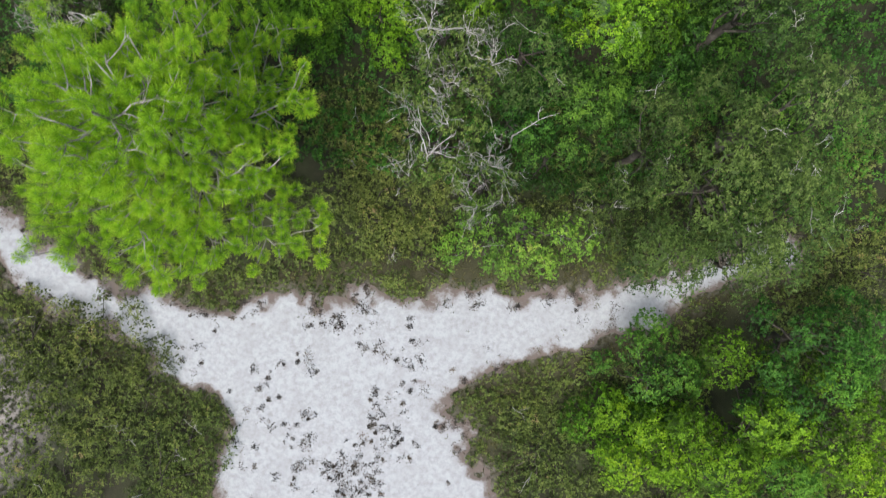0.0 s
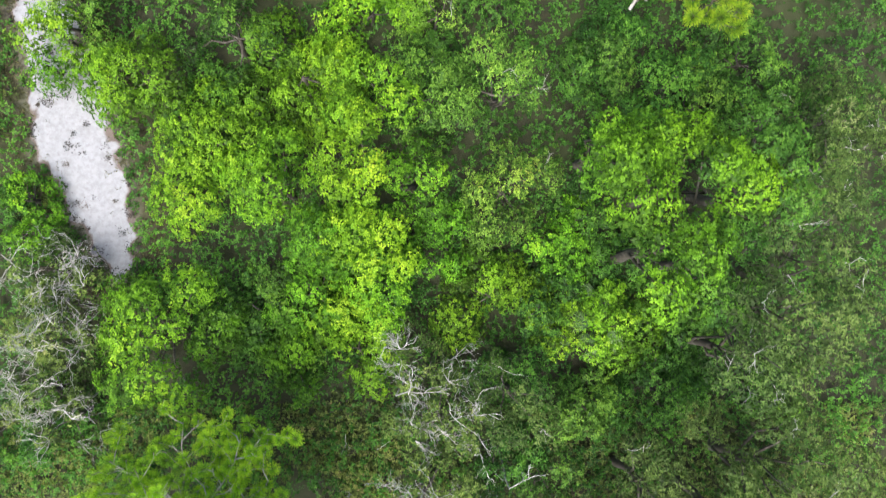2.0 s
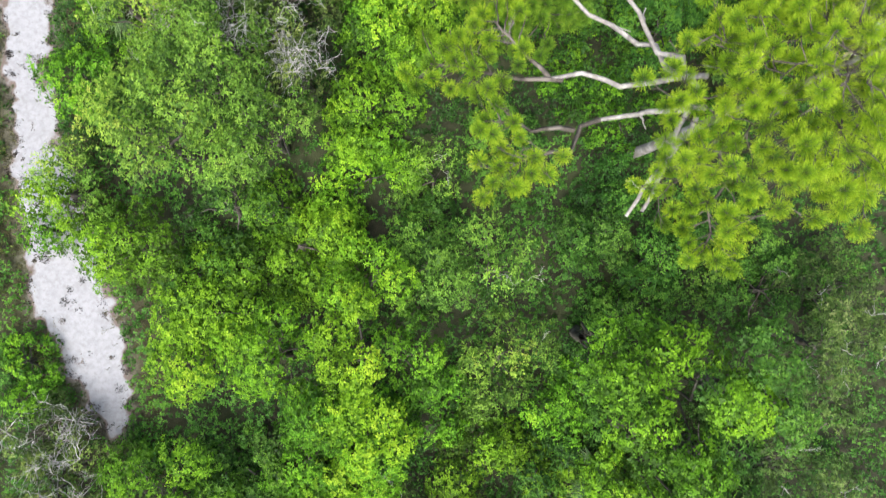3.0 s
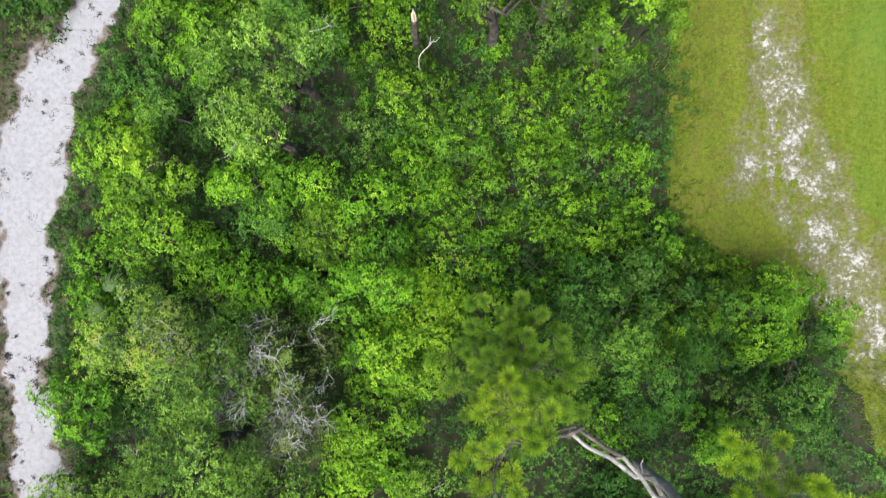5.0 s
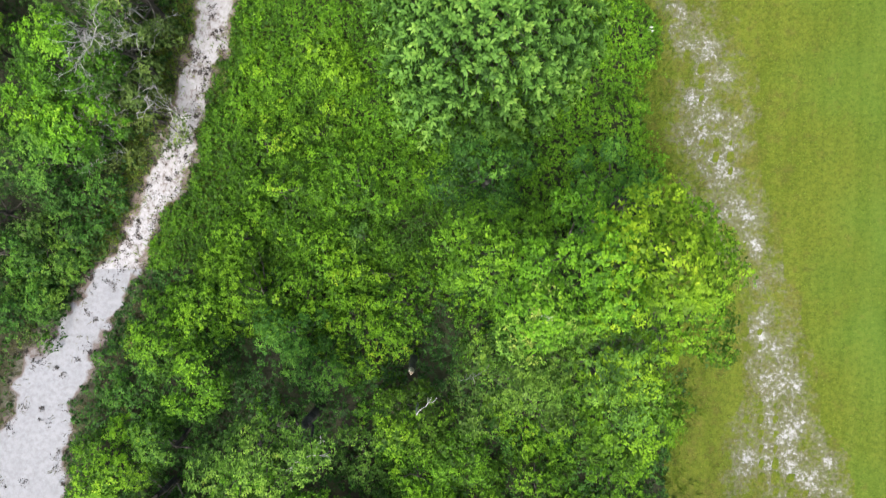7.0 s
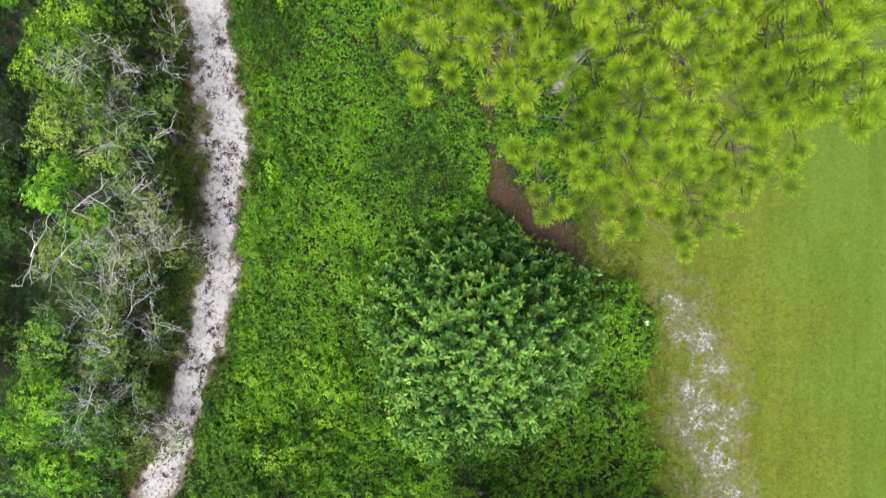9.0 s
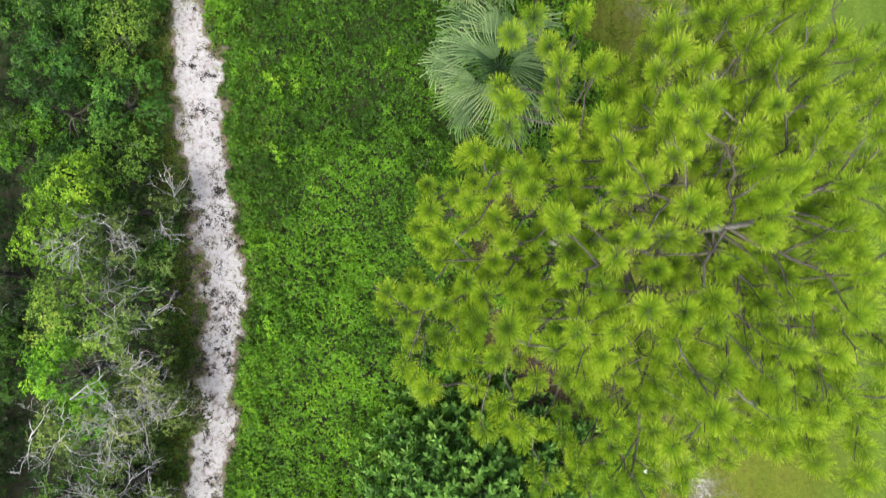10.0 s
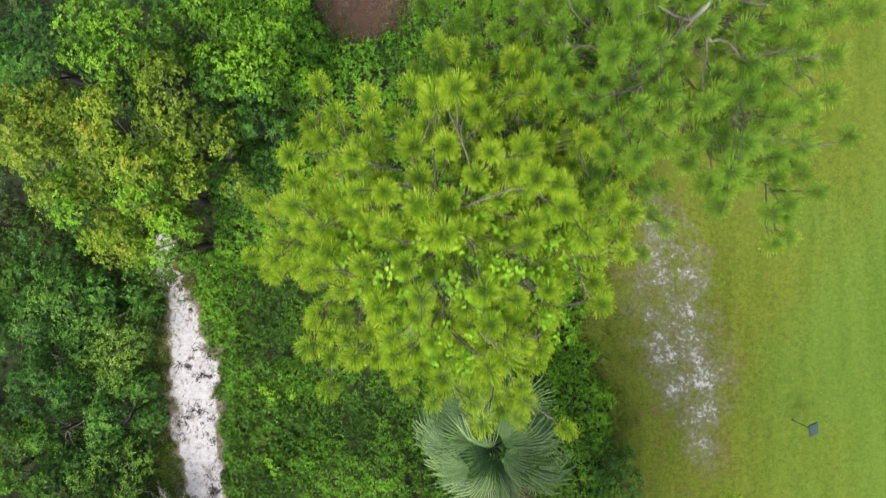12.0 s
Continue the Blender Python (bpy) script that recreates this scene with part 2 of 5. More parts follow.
WHITE_PLASTIC = plain_mat("white_plastic", (0.8, 0.8, 0.78), 0.5)
PALE_WOOD = bark_mat("pale_broken_wood", (0.42, 0.34, 0.24), (0.68, 0.60, 0.48))

# ---- helpers for meshes and fields ----


def part(name, me, material, parent, label=""):
    """Links a mesh as one object under a thing or part."""
    ob = new(name, me)
    if material and not me.materials:
        me.materials.append(material)
    ob.parent = parent
    return tagged(ob, label)


def thing(name, label, category, group="", at=(0, 0, 0), turn=0.0):
    ob = new(name)
    ob.empty_display_size = 0.2
    ob.matrix_basis = pose(*at, 0, 0, turn)
    return tagged(ob, label, category, group)


def mesh_of(name, verts, faces, tone=None, attribute="tone"):
    """A mesh from arrays: verts (n, 3), faces (m, 3) or (m, 4), and one float a vertex."""
    me = bpy.data.meshes.new(name)
    verts, faces = np.asarray(verts, np.float32), np.asarray(faces, np.int32)
    k = faces.shape[1]
    me.vertices.add(len(verts))
    me.vertices.foreach_set("co", verts.ravel())
    me.loops.add(faces.size)
    me.loops.foreach_set("vertex_index", faces.ravel())
    me.polygons.add(len(faces))
    me.polygons.foreach_set("loop_start", np.arange(len(faces), dtype=np.int32) * k)
    me.update(calc_edges=True)
    if tone is not None:
        me.attributes.new(attribute, "FLOAT", "POINT").data.foreach_set("value", np.asarray(tone, np.float32))
    return me


TABLE = np.random.default_rng(11).random((257, 257))


def vnoise(x, y, size, seed=0):
    """Smooth value noise between 0 and 1, with blobs about size metres across."""
    u, v = np.asarray(x) / size + seed * 17.3, np.asarray(y) / size + seed * 31.7
    i, j = np.floor(u).astype(int), np.floor(v).astype(int)
    f, g = u - i, v - j
    f, g = f * f * (3 - 2 * f), g * g * (3 - 2 * g)
    t = lambda a, b: TABLE[a % 257, b % 257]  # noqa: E731
    return (t(i, j) * (1 - f) + t(i + 1, j) * f) * (1 - g) + (t(i, j + 1) * (1 - f) + t(i + 1, j + 1) * f) * g


def along(x, y, chain):
    """How far inside a chain of circles (x, y, r), joined into tapered strokes, a place lies."""
    x, y = np.asarray(x, float), np.asarray(y, float)
    best = np.full(x.shape, -1e9)
    for (ax, ay, ar), (bx, by, br) in zip(chain, chain[1:]):
        dx, dy = bx - ax, by - ay
        s = np.clip(((x - ax) * dx + (y - ay) * dy) / (dx * dx + dy * dy), 0, 1)
        best = np.maximum(best, ar + (br - ar) * s - np.hypot(x - ax - s * dx, y - ay - s * dy))
    return best


FORK = (
    [(-17.0, 0.4, 1.0), (-13.3, -0.68, 1.0), (-11.34, -1.54, 0.75), (-9.57, -2.25, 0.95), (-7.42, -2.96, 1.25), (-5.06, -3.74, 1.7)],
    [(-4.5, -3.68, 1.9), (-2.4, -4.4, 2.8), (-1.3, -5.99, 3.75), (-0.85, -7.87, 4.6), (-0.6, -12.5, 4.8)],
    [(-3.23, -3.16, 1.8), (-0.24, -2.64, 1.85), (2.38, -2.25, 1.6), (4.99, -1.58, 1.15), (7.19, -0.76, 0.9), (9.01, 0.12, 0.75), (10.3, 0.9, 0.55), (13.0, 1.8, 0.5)],
)
TRAIL = [(-9.5, 10.6, 0.5), (-9.9, 11.5, 0.95), (-10.4, 13.0, 1.25), (-10.9, 14.5, 1.3), (-11.3, 16.0, 1.2), (-11.75, 17.4, 1.05), (-12.3, 19.5, 0.8),
         (-12.6, 21.8, 0.7), (-12.75, 24.4, 0.9), (-12.7, 27.5, 1.05), (-12.4, 30.1, 1.2), (-11.55, 32.4, 1.05), (-10.7, 34.1, 0.8), (-9.75, 35.5, 0.62)]
TRAIL_NORTH = [(-9.75, 35.5, 0.62), (-8.85, 36.9, 0.5), (-8.2, 38.2, 0.55), (-7.65, 39.8, 0.62), (-6.95, 41.7, 0.6), (-6.35, 43.8, 0.6), (-5.95, 45.8, 0.68),
               (-5.8, 48.0, 0.72), (-5.8, 50.5, 0.82), (-6.1, 52.7, 0.8), (-6.4, 55.0, 0.85), (-6.45, 56.2, 0.88), (-6.7, 58.1, 0.85), (-7.0, 59.6, 0.7), (-7.5, 61.3, 0.45), (-7.8, 62.7, 0.3)]
STRAW_PATHS = (
    [(3.3, 53.5, 0.3), (3.1, 52.0, 0.25), (3.0, 50.4, 0.15), (3.3, 48.6, 0.2), (4.69, 47.35, 0.8), (6.6, 46.5, 0.95)],
    [(-7.2, 60.9, 0.6), (-9.33, 60.6, 0.5), (-10.85, 61.0, 0.5), (-12.0, 61.8, 0.45), (-14.5, 63.6, 0.45)],
    [(-0.9, 70.1, 1.5), (-1.0, 72.5, 1.6)],
    [(3.6, 53.2, 0.6), (4.5, 53.8, 0.3)],
)
LAWN_Y = (-60, 19, 23, 24.9, 26, 28.8, 31, 34, 37, 41, 44.2, 46, 47.5, 52, 56, 58.7, 61.4, 64, 70, 140)
LAWN_X = (19, 17, 15, 13, 10, 9.0, 8.9, 9.2, 8.9, 8.5, 8.4, 6.7, 6.4, 6.9, 7.2, 6.6, 7.1, 8.2, 9.2, 9.5)
PATCHES = (
    [(16.4, 21.5, 0.7), (15.6, 23.4, 1.0), (14.69, 26.0, 1.15), (13.91, 27.5, 0.95), (13.2, 29.6, 0.85), (12.9, 32.1, 0.7), (12.35, 33.7, 0.35), (12.15, 36.4, 0.5), (10.9, 38.5, 0.9), (10.4, 41.2, 1.0), (10.2, 43.9, 0.7), (9.2, 45.2, 0.4)],
    [(13.1, 29.4, 0.5), (11.9, 29.2, 0.55), (11.4, 30.2, 0.2)],
    [(10.8, 54.6, 0.35), (10.4, 57.4, 0.9), (9.75, 58.9, 1.15), (9.4, 60.6, 1.1), (8.9, 61.9, 0.9), (8.9, 63.2, 0.3)],
)


def fork_field(x, y):
    f = np.max([along(x, y, c) for c in FORK], axis=0)
    return f + (vnoise(x, y, 1.1, 1) - 0.5) * 1.0 + (vnoise(x, y, 0.3, 2) - 0.5) * 0.6


def trail_field(x, y):
    f = np.maximum(along(x, y, TRAIL), along(x, y, TRAIL_NORTH))
    return f + (vnoise(x, y, 0.9, 3) - 0.5) * 0.5 + (vnoise(x, y, 0.25, 4) - 0.5) * 0.42


def straw_field(x, y):
    return np.max([along(x, y, c) for c in STRAW_PATHS], axis=0) + (vnoise(x, y, 0.8, 5) - 0.5) * 0.8 + (vnoise(x, y, 0.25, 6) - 0.5) * 0.5


def lawn_field(x, y):
    return x - np.interp(y, LAWN_Y, LAWN_X) + (vnoise(x, y, 1.4, 7) - 0.5) * 1.5 + (vnoise(x, y, 0.4, 8) - 0.5) * 0.9


def patch_field(x, y):
    f = np.max([along(x, y, c) for c in PATCHES], axis=0)
    return f + 0.75 + (vnoise(x, y, 1.3, 9) - 0.5) * 0.7 + (vnoise(x, y, 0.4, 10) - 0.5) * 0.3


def height(x, y):
    """The ground's height: almost flat, with a shallow swale along the lawn's sandy side."""
    x, y = np.asarray(x, float), np.asarray(y, float)
    mid = np.interp(y, (20, 29, 44, 58, 70), (16, 12.5, 9.8, 9.6, 9.6))
    swale = -0.45 * np.exp(-(((x - mid) / 2.6) ** 2)) * np.clip((y - 16) / 8, 0, 1)
    return swale + (vnoise(x, y, 7.0, 14) - 0.5) * 0.12 + (vnoise(x, y, 1.5, 15) - 0.5) * 0.03


def on_ground(x, y):
    return float(height(x, y))


def region(name, field, box, cell, lift, soft, material, depth=None):
    """The sheet where a field is above zero, cut along its zero line, following the ground; 'core' rises from 0 at the edge to 1."""
    x0, y0, x1, y1 = box
    xs, ys = np.arange(x0, x1 + cell, cell), np.arange(y0, y1 + cell, cell)
    gx, gy = np.meshgrid(xs, ys, indexing="ij")
    f = field(gx, gy)
    pos = f > 0
    cells = np.argwhere(pos[:-1, :-1] | pos[1:, :-1] | pos[:-1, 1:] | pos[1:, 1:])
    verts, keys, faces = [], {}, []

    def corner(a):
        if a not in keys:
            keys[a] = len(verts)
            verts.append((xs[a[0]], ys[a[1]], f[a]))
        return keys[a]

    def cut(a, b):
        k = (a, b) if a < b else (b, a)
        if k not in keys:
            s = f[a] / (f[a] - f[b])
            keys[k] = len(verts)
            verts.append((xs[a[0]] + s * (xs[b[0]] - xs[a[0]]), ys[a[1]] + s * (ys[b[1]] - ys[a[1]]), 0.0))
        return keys[k]

    for i, j in cells:
        i, j = int(i), int(j)
        for tri in (((i, j), (i + 1, j), (i + 1, j + 1)), ((i, j), (i + 1, j + 1), (i, j + 1))):
            ring = []
            for a, b in zip(tri, tri[1:] + tri[:1]):
                if pos[a]:
                    ring.append(corner(a))
                if pos[a] != pos[b]:
                    ring.append(cut(a, b))
            for k in range(1, len(ring) - 1):
                faces.append((ring[0], ring[k], ring[k + 1]))
    v = np.array(verts)
    core = np.clip((depth(v[:, 0], v[:, 1]) if depth else v[:, 2]) / soft, 0, 1)
    z = height(v[:, 0], v[:, 1]) + lift * np.clip((depth(v[:, 0], v[:, 1]) if depth else v[:, 2]) / 0.15, 0.25, 1)
    me = mesh_of(name, np.c_[v[:, 0], v[:, 1], z], faces, core, "core")
    me.polygons.foreach_set("use_smooth", np.ones(len(faces), bool))
    me.materials.append(material)
    return new(name, me)


def spaced(lo, hi, fine, far):
    inner = np.arange(lo, hi + fine, fine)
    grow = fine * 1.5 ** np.arange(1, 40)
    out = np.cumsum(grow)
    out = out[out < far]
    return np.r_[lo - out[::-1], inner, inner[-1] + out]


gxs, gys = spaced(-20, 22, 0.4, 2500), spaced(-14, 76, 0.4, 2500)
gx, gy = np.meshgrid(gxs, gys, indexing="ij")
gz = height(gx, gy)
idx = np.arange(gx.size).reshape(gx.shape)
quads = np.stack([idx[:-1, :-1], idx[1:, :-1], idx[1:, 1:], idx[:-1, 1:]], -1).reshape(-1, 4)
ground_me = mesh_of("ground", np.c_[gx.ravel(), gy.ravel(), gz.ravel()], quads)
near = np.maximum(fork_field(gx, gy), trail_field(gx, gy)).ravel()
bare = np.clip(1.0 - np.hypot(gx + 14.5, gy + 6.3).ravel() / 4.2, 0, 1) * 1.8
ground_me.attributes.new("sandy", "FLOAT", "POINT").data.foreach_set("value", np.clip(np.clip(0.35 + near, 0, 1) * 0.9 + bare, 0, 1).astype(np.float32))
ground_me.attributes.new("straw", "FLOAT", "POINT").data.foreach_set("value", np.clip(np.exp(-((near + 0.5) / 0.9) ** 2) * 0.8, 0, 1).astype(np.float32))
ground_me.materials.append(FLOOR)
ground = tagged(new("ground", ground_me), "dark woodland floor of humus and brown leaf litter", "ground", kind="structure")
fork = tagged(region("sand_clearing", fork_field, (-17, -13, 14, 4), 0.08, 0.02, 1.1, SAND_CLEARING), "white sand clearing where three trails meet", "trail", kind="structure")
trail = tagged(region("sand_trail", lambda x, y: np.minimum(trail_field(x, y), 36.0 - y), (-15, 9.5, -7, 36.2), 0.08, 0.02, 0.4, SAND, trail_field), "white sand trail with wheel ruts and litter-stained edges", "trail", kind="structure")
trail_north = tagged(region("sand_trail", lambda x, y: np.minimum(trail_field(x, y), y - 36.0), (-11, 35.8, -3, 64), 0.08, 0.02, 0.42, SAND_NORTH, trail_field), "narrow sand footpath mottled with brown litter", "trail", kind="structure")
straw = tagged(region("pine_straw_path", straw_field, (-15, 45, 9, 73), 0.1, 0.015, 0.5, STRAW), "reddish-brown path covered with pine straw", "path", kind="structure")
lawn = tagged(region("lawn", lambda x, y: np.minimum(lawn_field(x, y), 60 - x), (4, -30, 60, 100), 0.5, 0.03, 9.0, LAWN), "mown lawn, yellow-green by the trees", "lawn", kind="structure")
bare_sand = tagged(region("bare_sand_patch", lambda x, y: np.minimum(patch_field(x, y), lawn_field(x, y)), (6, 20, 18, 67), 0.12, 0.035, 1.3, SAND_PATCH), "broken strip of bare white sand along the lawn's edge", "sand", kind="structure")

# ---- plants ----


def unit(v):
    return v / np.maximum(np.linalg.norm(v, axis=-1, keepdims=True), 1e-9)


def tubes(paths, sides=5):
    """Tapered tubes along paths, each a list of (x, y, z, radius). Returns verts and faces."""
    verts, faces = [], []
    turn = np.arange(sides) * 2 * math.pi / sides
    for path in paths:
        p = np.asarray(path, float)
        c, r = p[:, :3], p[:, 3]
        d = unit(np.gradient(c, axis=0))
        ref = np.where(np.abs(d[:, 2:3]) > 0.9, np.array([[1.0, 0, 0]]), np.array([[0, 0, 1.0]]))
        a = unit(np.cross(d, ref))
        b = np.cross(d, a)
        ring = c[:, None] + r[:, None, None] * (np.cos(turn)[None, :, None] * a[:, None] + np.sin(turn)[None, :, None] * b[:, None])
        n0 = sum(len(v) for v in verts)
        verts.append(ring.reshape(-1, 3))
        for k in range(len(p) - 1):
            for s in range(sides):
                e = (s + 1) % sides
                faces.append((n0 + k * sides + s, n0 + k * sides + e, n0 + (k + 1) * sides + e, n0 + (k + 1) * sides + s))
    return np.concatenate(verts), faces


def tube_mesh(name, paths, sides=5):
    me = mesh_of(name, *tubes(paths, sides))
    me.polygons.foreach_set("use_smooth", np.ones(len(me.polygons), bool))
    return me


def bent(rg, a, b, r0, r1, sag=0.12, n=5):
    """A crooked tapering path from a to b."""
    a, b = np.asarray(a, float), np.asarray(b, float)
    s = np.linspace(0, 1, n)[:, None]
    long = np.linalg.norm(b - a)
    wob = rg.normal(0, sag * long, (n, 3)) * np.sin(s * math.pi) * 0.6
    return np.c_[a + (b - a) * s + wob, r0 + (r1 - r0) * s[:, 0]]


def twig_paths(rg, start, way, length, radius, depth, out):
    """A branching bare twig."""
    way = unit(np.asarray(way, float))
    end = np.asarray(start) + way * length
    path = bent(rg, start, end, radius, radius * 0.55, 0.16, 4 if depth > 1 else 3)
    out.append(path)
    if depth:
        for _ in range(2 + (rg.random() < 0.5)):
            k = rg.integers(1, len(path))
            w = unit(way + rg.normal(0, 0.65, 3) + np.array([0, 0, 0.1]))
            twig_paths(rg, path[k, :3], w, length * rg.uniform(0.45, 0.75), radius * 0.6, depth - 1, out)


def leaves(rg, pos, way, tone, per, length, width, spread, droop=0.15, small=True):
    """Rosettes of leaves: at each shoot, per leaves round its way; small ones are slanting slips, large ones folded along the rib. Returns verts, faces and tones."""
    n = len(pos)
    way = unit(way)
    ref = np.where(np.abs(way[:, 2:3]) > 0.9, np.array([[1.0, 0, 0]]), np.array([[0, 0, 1.0]]))
    a = unit(np.cross(way, ref))
    b = np.cross(way, a)
    az = (np.arange(per)[None] * 2.4 + rg.uniform(0, 6.28, (n, 1)) + rg.normal(0, 0.35, (n, per)))[..., None]
    tilt = np.radians(rg.uniform(*spread, (n, per)))[..., None]
    d = way[:, None] * np.cos(tilt) + (a[:, None] * np.cos(az) + b[:, None] * np.sin(az)) * np.sin(tilt)
    d = unit(d + rg.normal(0, 0.12, d.shape))
    up = np.broadcast_to(way[:, None], d.shape) + rg.normal(0, 0.35, d.shape)
    side = unit(np.cross(d, up))
    nor = np.cross(side, d)
    ln = length * rg.uniform(0.65, 1.25, (n, per, 1))
    wd = width * rg.uniform(0.75, 1.2, (n, per, 1))
    base = pos[:, None] + d * ln * 0.12 + way[:, None] * rg.uniform(-0.5, 0.3, (n, per, 1)) * length
    if small:
        fall = np.array([0, 0, 1.0]) * ln * droop
        slant = rg.choice((-1.0, 1.0), (n, per, 1))
        v = np.stack([base, base + d * ln + side * wd * 0.42 * slant - fall, base + d * ln * 0.62 - side * wd * 0.66 * slant - fall * 0.4], 2)
        v = np.where(slant[..., None] > 0, v, v[:, :, (0, 2, 1)]).reshape(-1, 3)
        t = np.repeat(np.clip(tone[:, None] + rg.normal(0, 0.06, (n, per)), 0, 1).ravel(), 3)
        return v, np.arange(n * per * 3).reshape(-1, 3), t
    mid = base + d * ln * 0.5 + nor * wd * 0.12
    tip = base + d * ln - np.array([0, 0, 1.0]) * ln * droop
    v = np.stack([base, mid + side * wd * 0.5 - nor * wd * 0.1, tip, mid - side * wd * 0.5 - nor * wd * 0.1], 2).reshape(-1, 3)
    f = np.arange(n * per * 4).reshape(-1, 4)
    t = np.repeat(np.clip(tone[:, None] + rg.normal(0, 0.06, (n, per)), 0, 1).ravel(), 4)
    return v, f, t


#         leaf length, width, per shoot, shoots a m2 of plan, spread, lobe radius, twigs showing
STYLE = {
    "O": (0.082, 0.062, 5, 78, (55, 98), (0.46, 1.0), 0),
    "Y": (0.086, 0.064, 5, 78, (55, 98), (0.46, 1.0), 0),
    "D": (0.078, 0.058, 5, 76, (55, 98), (0.36, 0.8), 0),
    "F": (0.09, 0.042, 6, 80, (30, 95), (0.38, 0.85), 2),
    "K": (0.088, 0.042, 6, 76, (30, 95), (0.38, 0.85), 5),
    "G": (0.075, 0.048, 5, 60, (45, 95), (0.30, 0.6), 15),
    "S": (0.072, 0.058, 5, 84, (50, 95), (0.26, 0.55), 0),
    "V": (0.08, 0.062, 4, 90, (50, 95), (0.2, 0.4), 0),
    "A": (0.086, 0.062, 5, 78, (50, 98), (0.40, 0.86), 1),
    "B": (0.07, 0.036, 5, 70, (25, 90), (0.20, 0.42), 2),
}
WORDS = {
    "O": ("oak_tree", "broad clumpy fresh-green oak in dense woodland", "tree", "woodland trees"),
    "Y": ("oak_tree", "yellow-green broadleaf tree with layered leafy clumps", "tree", "woodland trees"),
    "D": ("bay_tree", "deep green glossy-leaved bay among other trees", "tree", "woodland trees"),
    "F": ("feathery_tree", "fine-leaved dull green tree with feathery crown", "tree", "woodland trees"),
    "G": ("lichen_oak", "grey-green scrub oak with bare lichen-pale twigs", "tree", "scrub oaks"),
    "S": ("shrub", "low spreading shrub of bright small leaves", "shrub", "woodland shrubs"),
    "K": ("feathery_tree", "dull dark green fine-leaved tree with grey twigs", "tree", "woodland trees"),
    "A": ("turning_tree", "olive-green tree with yellow and rusty leaves", "tree", "woodland trees"),
    "B": ("heath_shrub", "low brownish-green heath shrub by the sand", "shrub", "heath shrubs"),
}


def crown_points(rg, r, top, floor_z, lobe):
    """Lobes of an uneven crown: centres and radii, best kept apart, some standing well above others."""
    scale = min(1.0, 0.5 + r * 0.28)
    count = max(5, int(0.95 * r * r / (np.mean(lobe) * scale) ** 2))
    inset = max(0.5, (r - 0.7 * float(np.mean(lobe)) * scale) / r)
    ang = rg.uniform(0, 6.28)
    got = []
    for _ in range(count):
        best, far = None, -1
        for _ in range(6):
            a, q = rg.uniform(0, 6.28), math.sqrt(rg.random())
            edge = r * (1 + 0.16 * math.sin(2 * a + ang) + 0.12 * math.sin(3 * a + 2 * ang) + 0.08 * math.sin(5 * a))
            p = (q * edge * inset * math.cos(a), q * edge * inset * math.sin(a), q)
            near = min((math.hypot(p[0] - g[0], p[1] - g[1]) for g in got), default=9)
            if near > far:
                best, far = p, near
        got.append(best)
    got = np.array(got)
    rad = rg.uniform(*lobe, count) * scale
    deep = min(top - floor_z, 0.85 * r + 0.6)
    z = top - rad * 0.8 - deep * (got[:, 2] ** 2) * rg.uniform(0.5, 1.1, count) - np.abs(rg.normal(0, 0.30 + 0.16 * r, count))
    z = np.maximum(z, floor_z + rad * 0.4)
    return np.c_[got[:, :2], z], rad


def canopy(rg, cent, rad, count, ragged=0.12):
    """Places spread evenly over the outer face of a heap of lobes, as seen from the sky, with each place's lobe and outward way."""
    lo, hi = (cent[:, :2] - rad[:, None]).min(0), (cent[:, :2] + rad[:, None]).max(0)
    n = int(count * (hi[0] - lo[0]) * (hi[1] - lo[1]))
    p = rg.uniform(lo, hi, (n, 2))
    off = p[:, None] - cent[None, :, :2]
    d2 = (off**2).sum(-1)
    turn = np.arctan2(off[..., 1], off[..., 0])
    lump = 1 + 0.14 * np.sin(3 * turn + 5.1 * rad[None] * 9) + 0.10 * np.sin(5 * turn + 31 * rad[None])
    wide = rad[None] * lump * rg.uniform(1 - ragged, 1 + ragged, (n, 1))
    h = np.where(d2 < wide**2, cent[None, :, 2] + 0.8 * np.sqrt(np.maximum(wide**2 - d2, 0)), -1e9)
    k = h.argmax(1)
    top = h[np.arange(n), k]
    ok = top > -1e8
    way = np.c_[off[np.arange(n), k] / rad[k][:, None], np.full(n, 0.9)]
    return np.c_[p, top][ok], way[ok], k[ok]


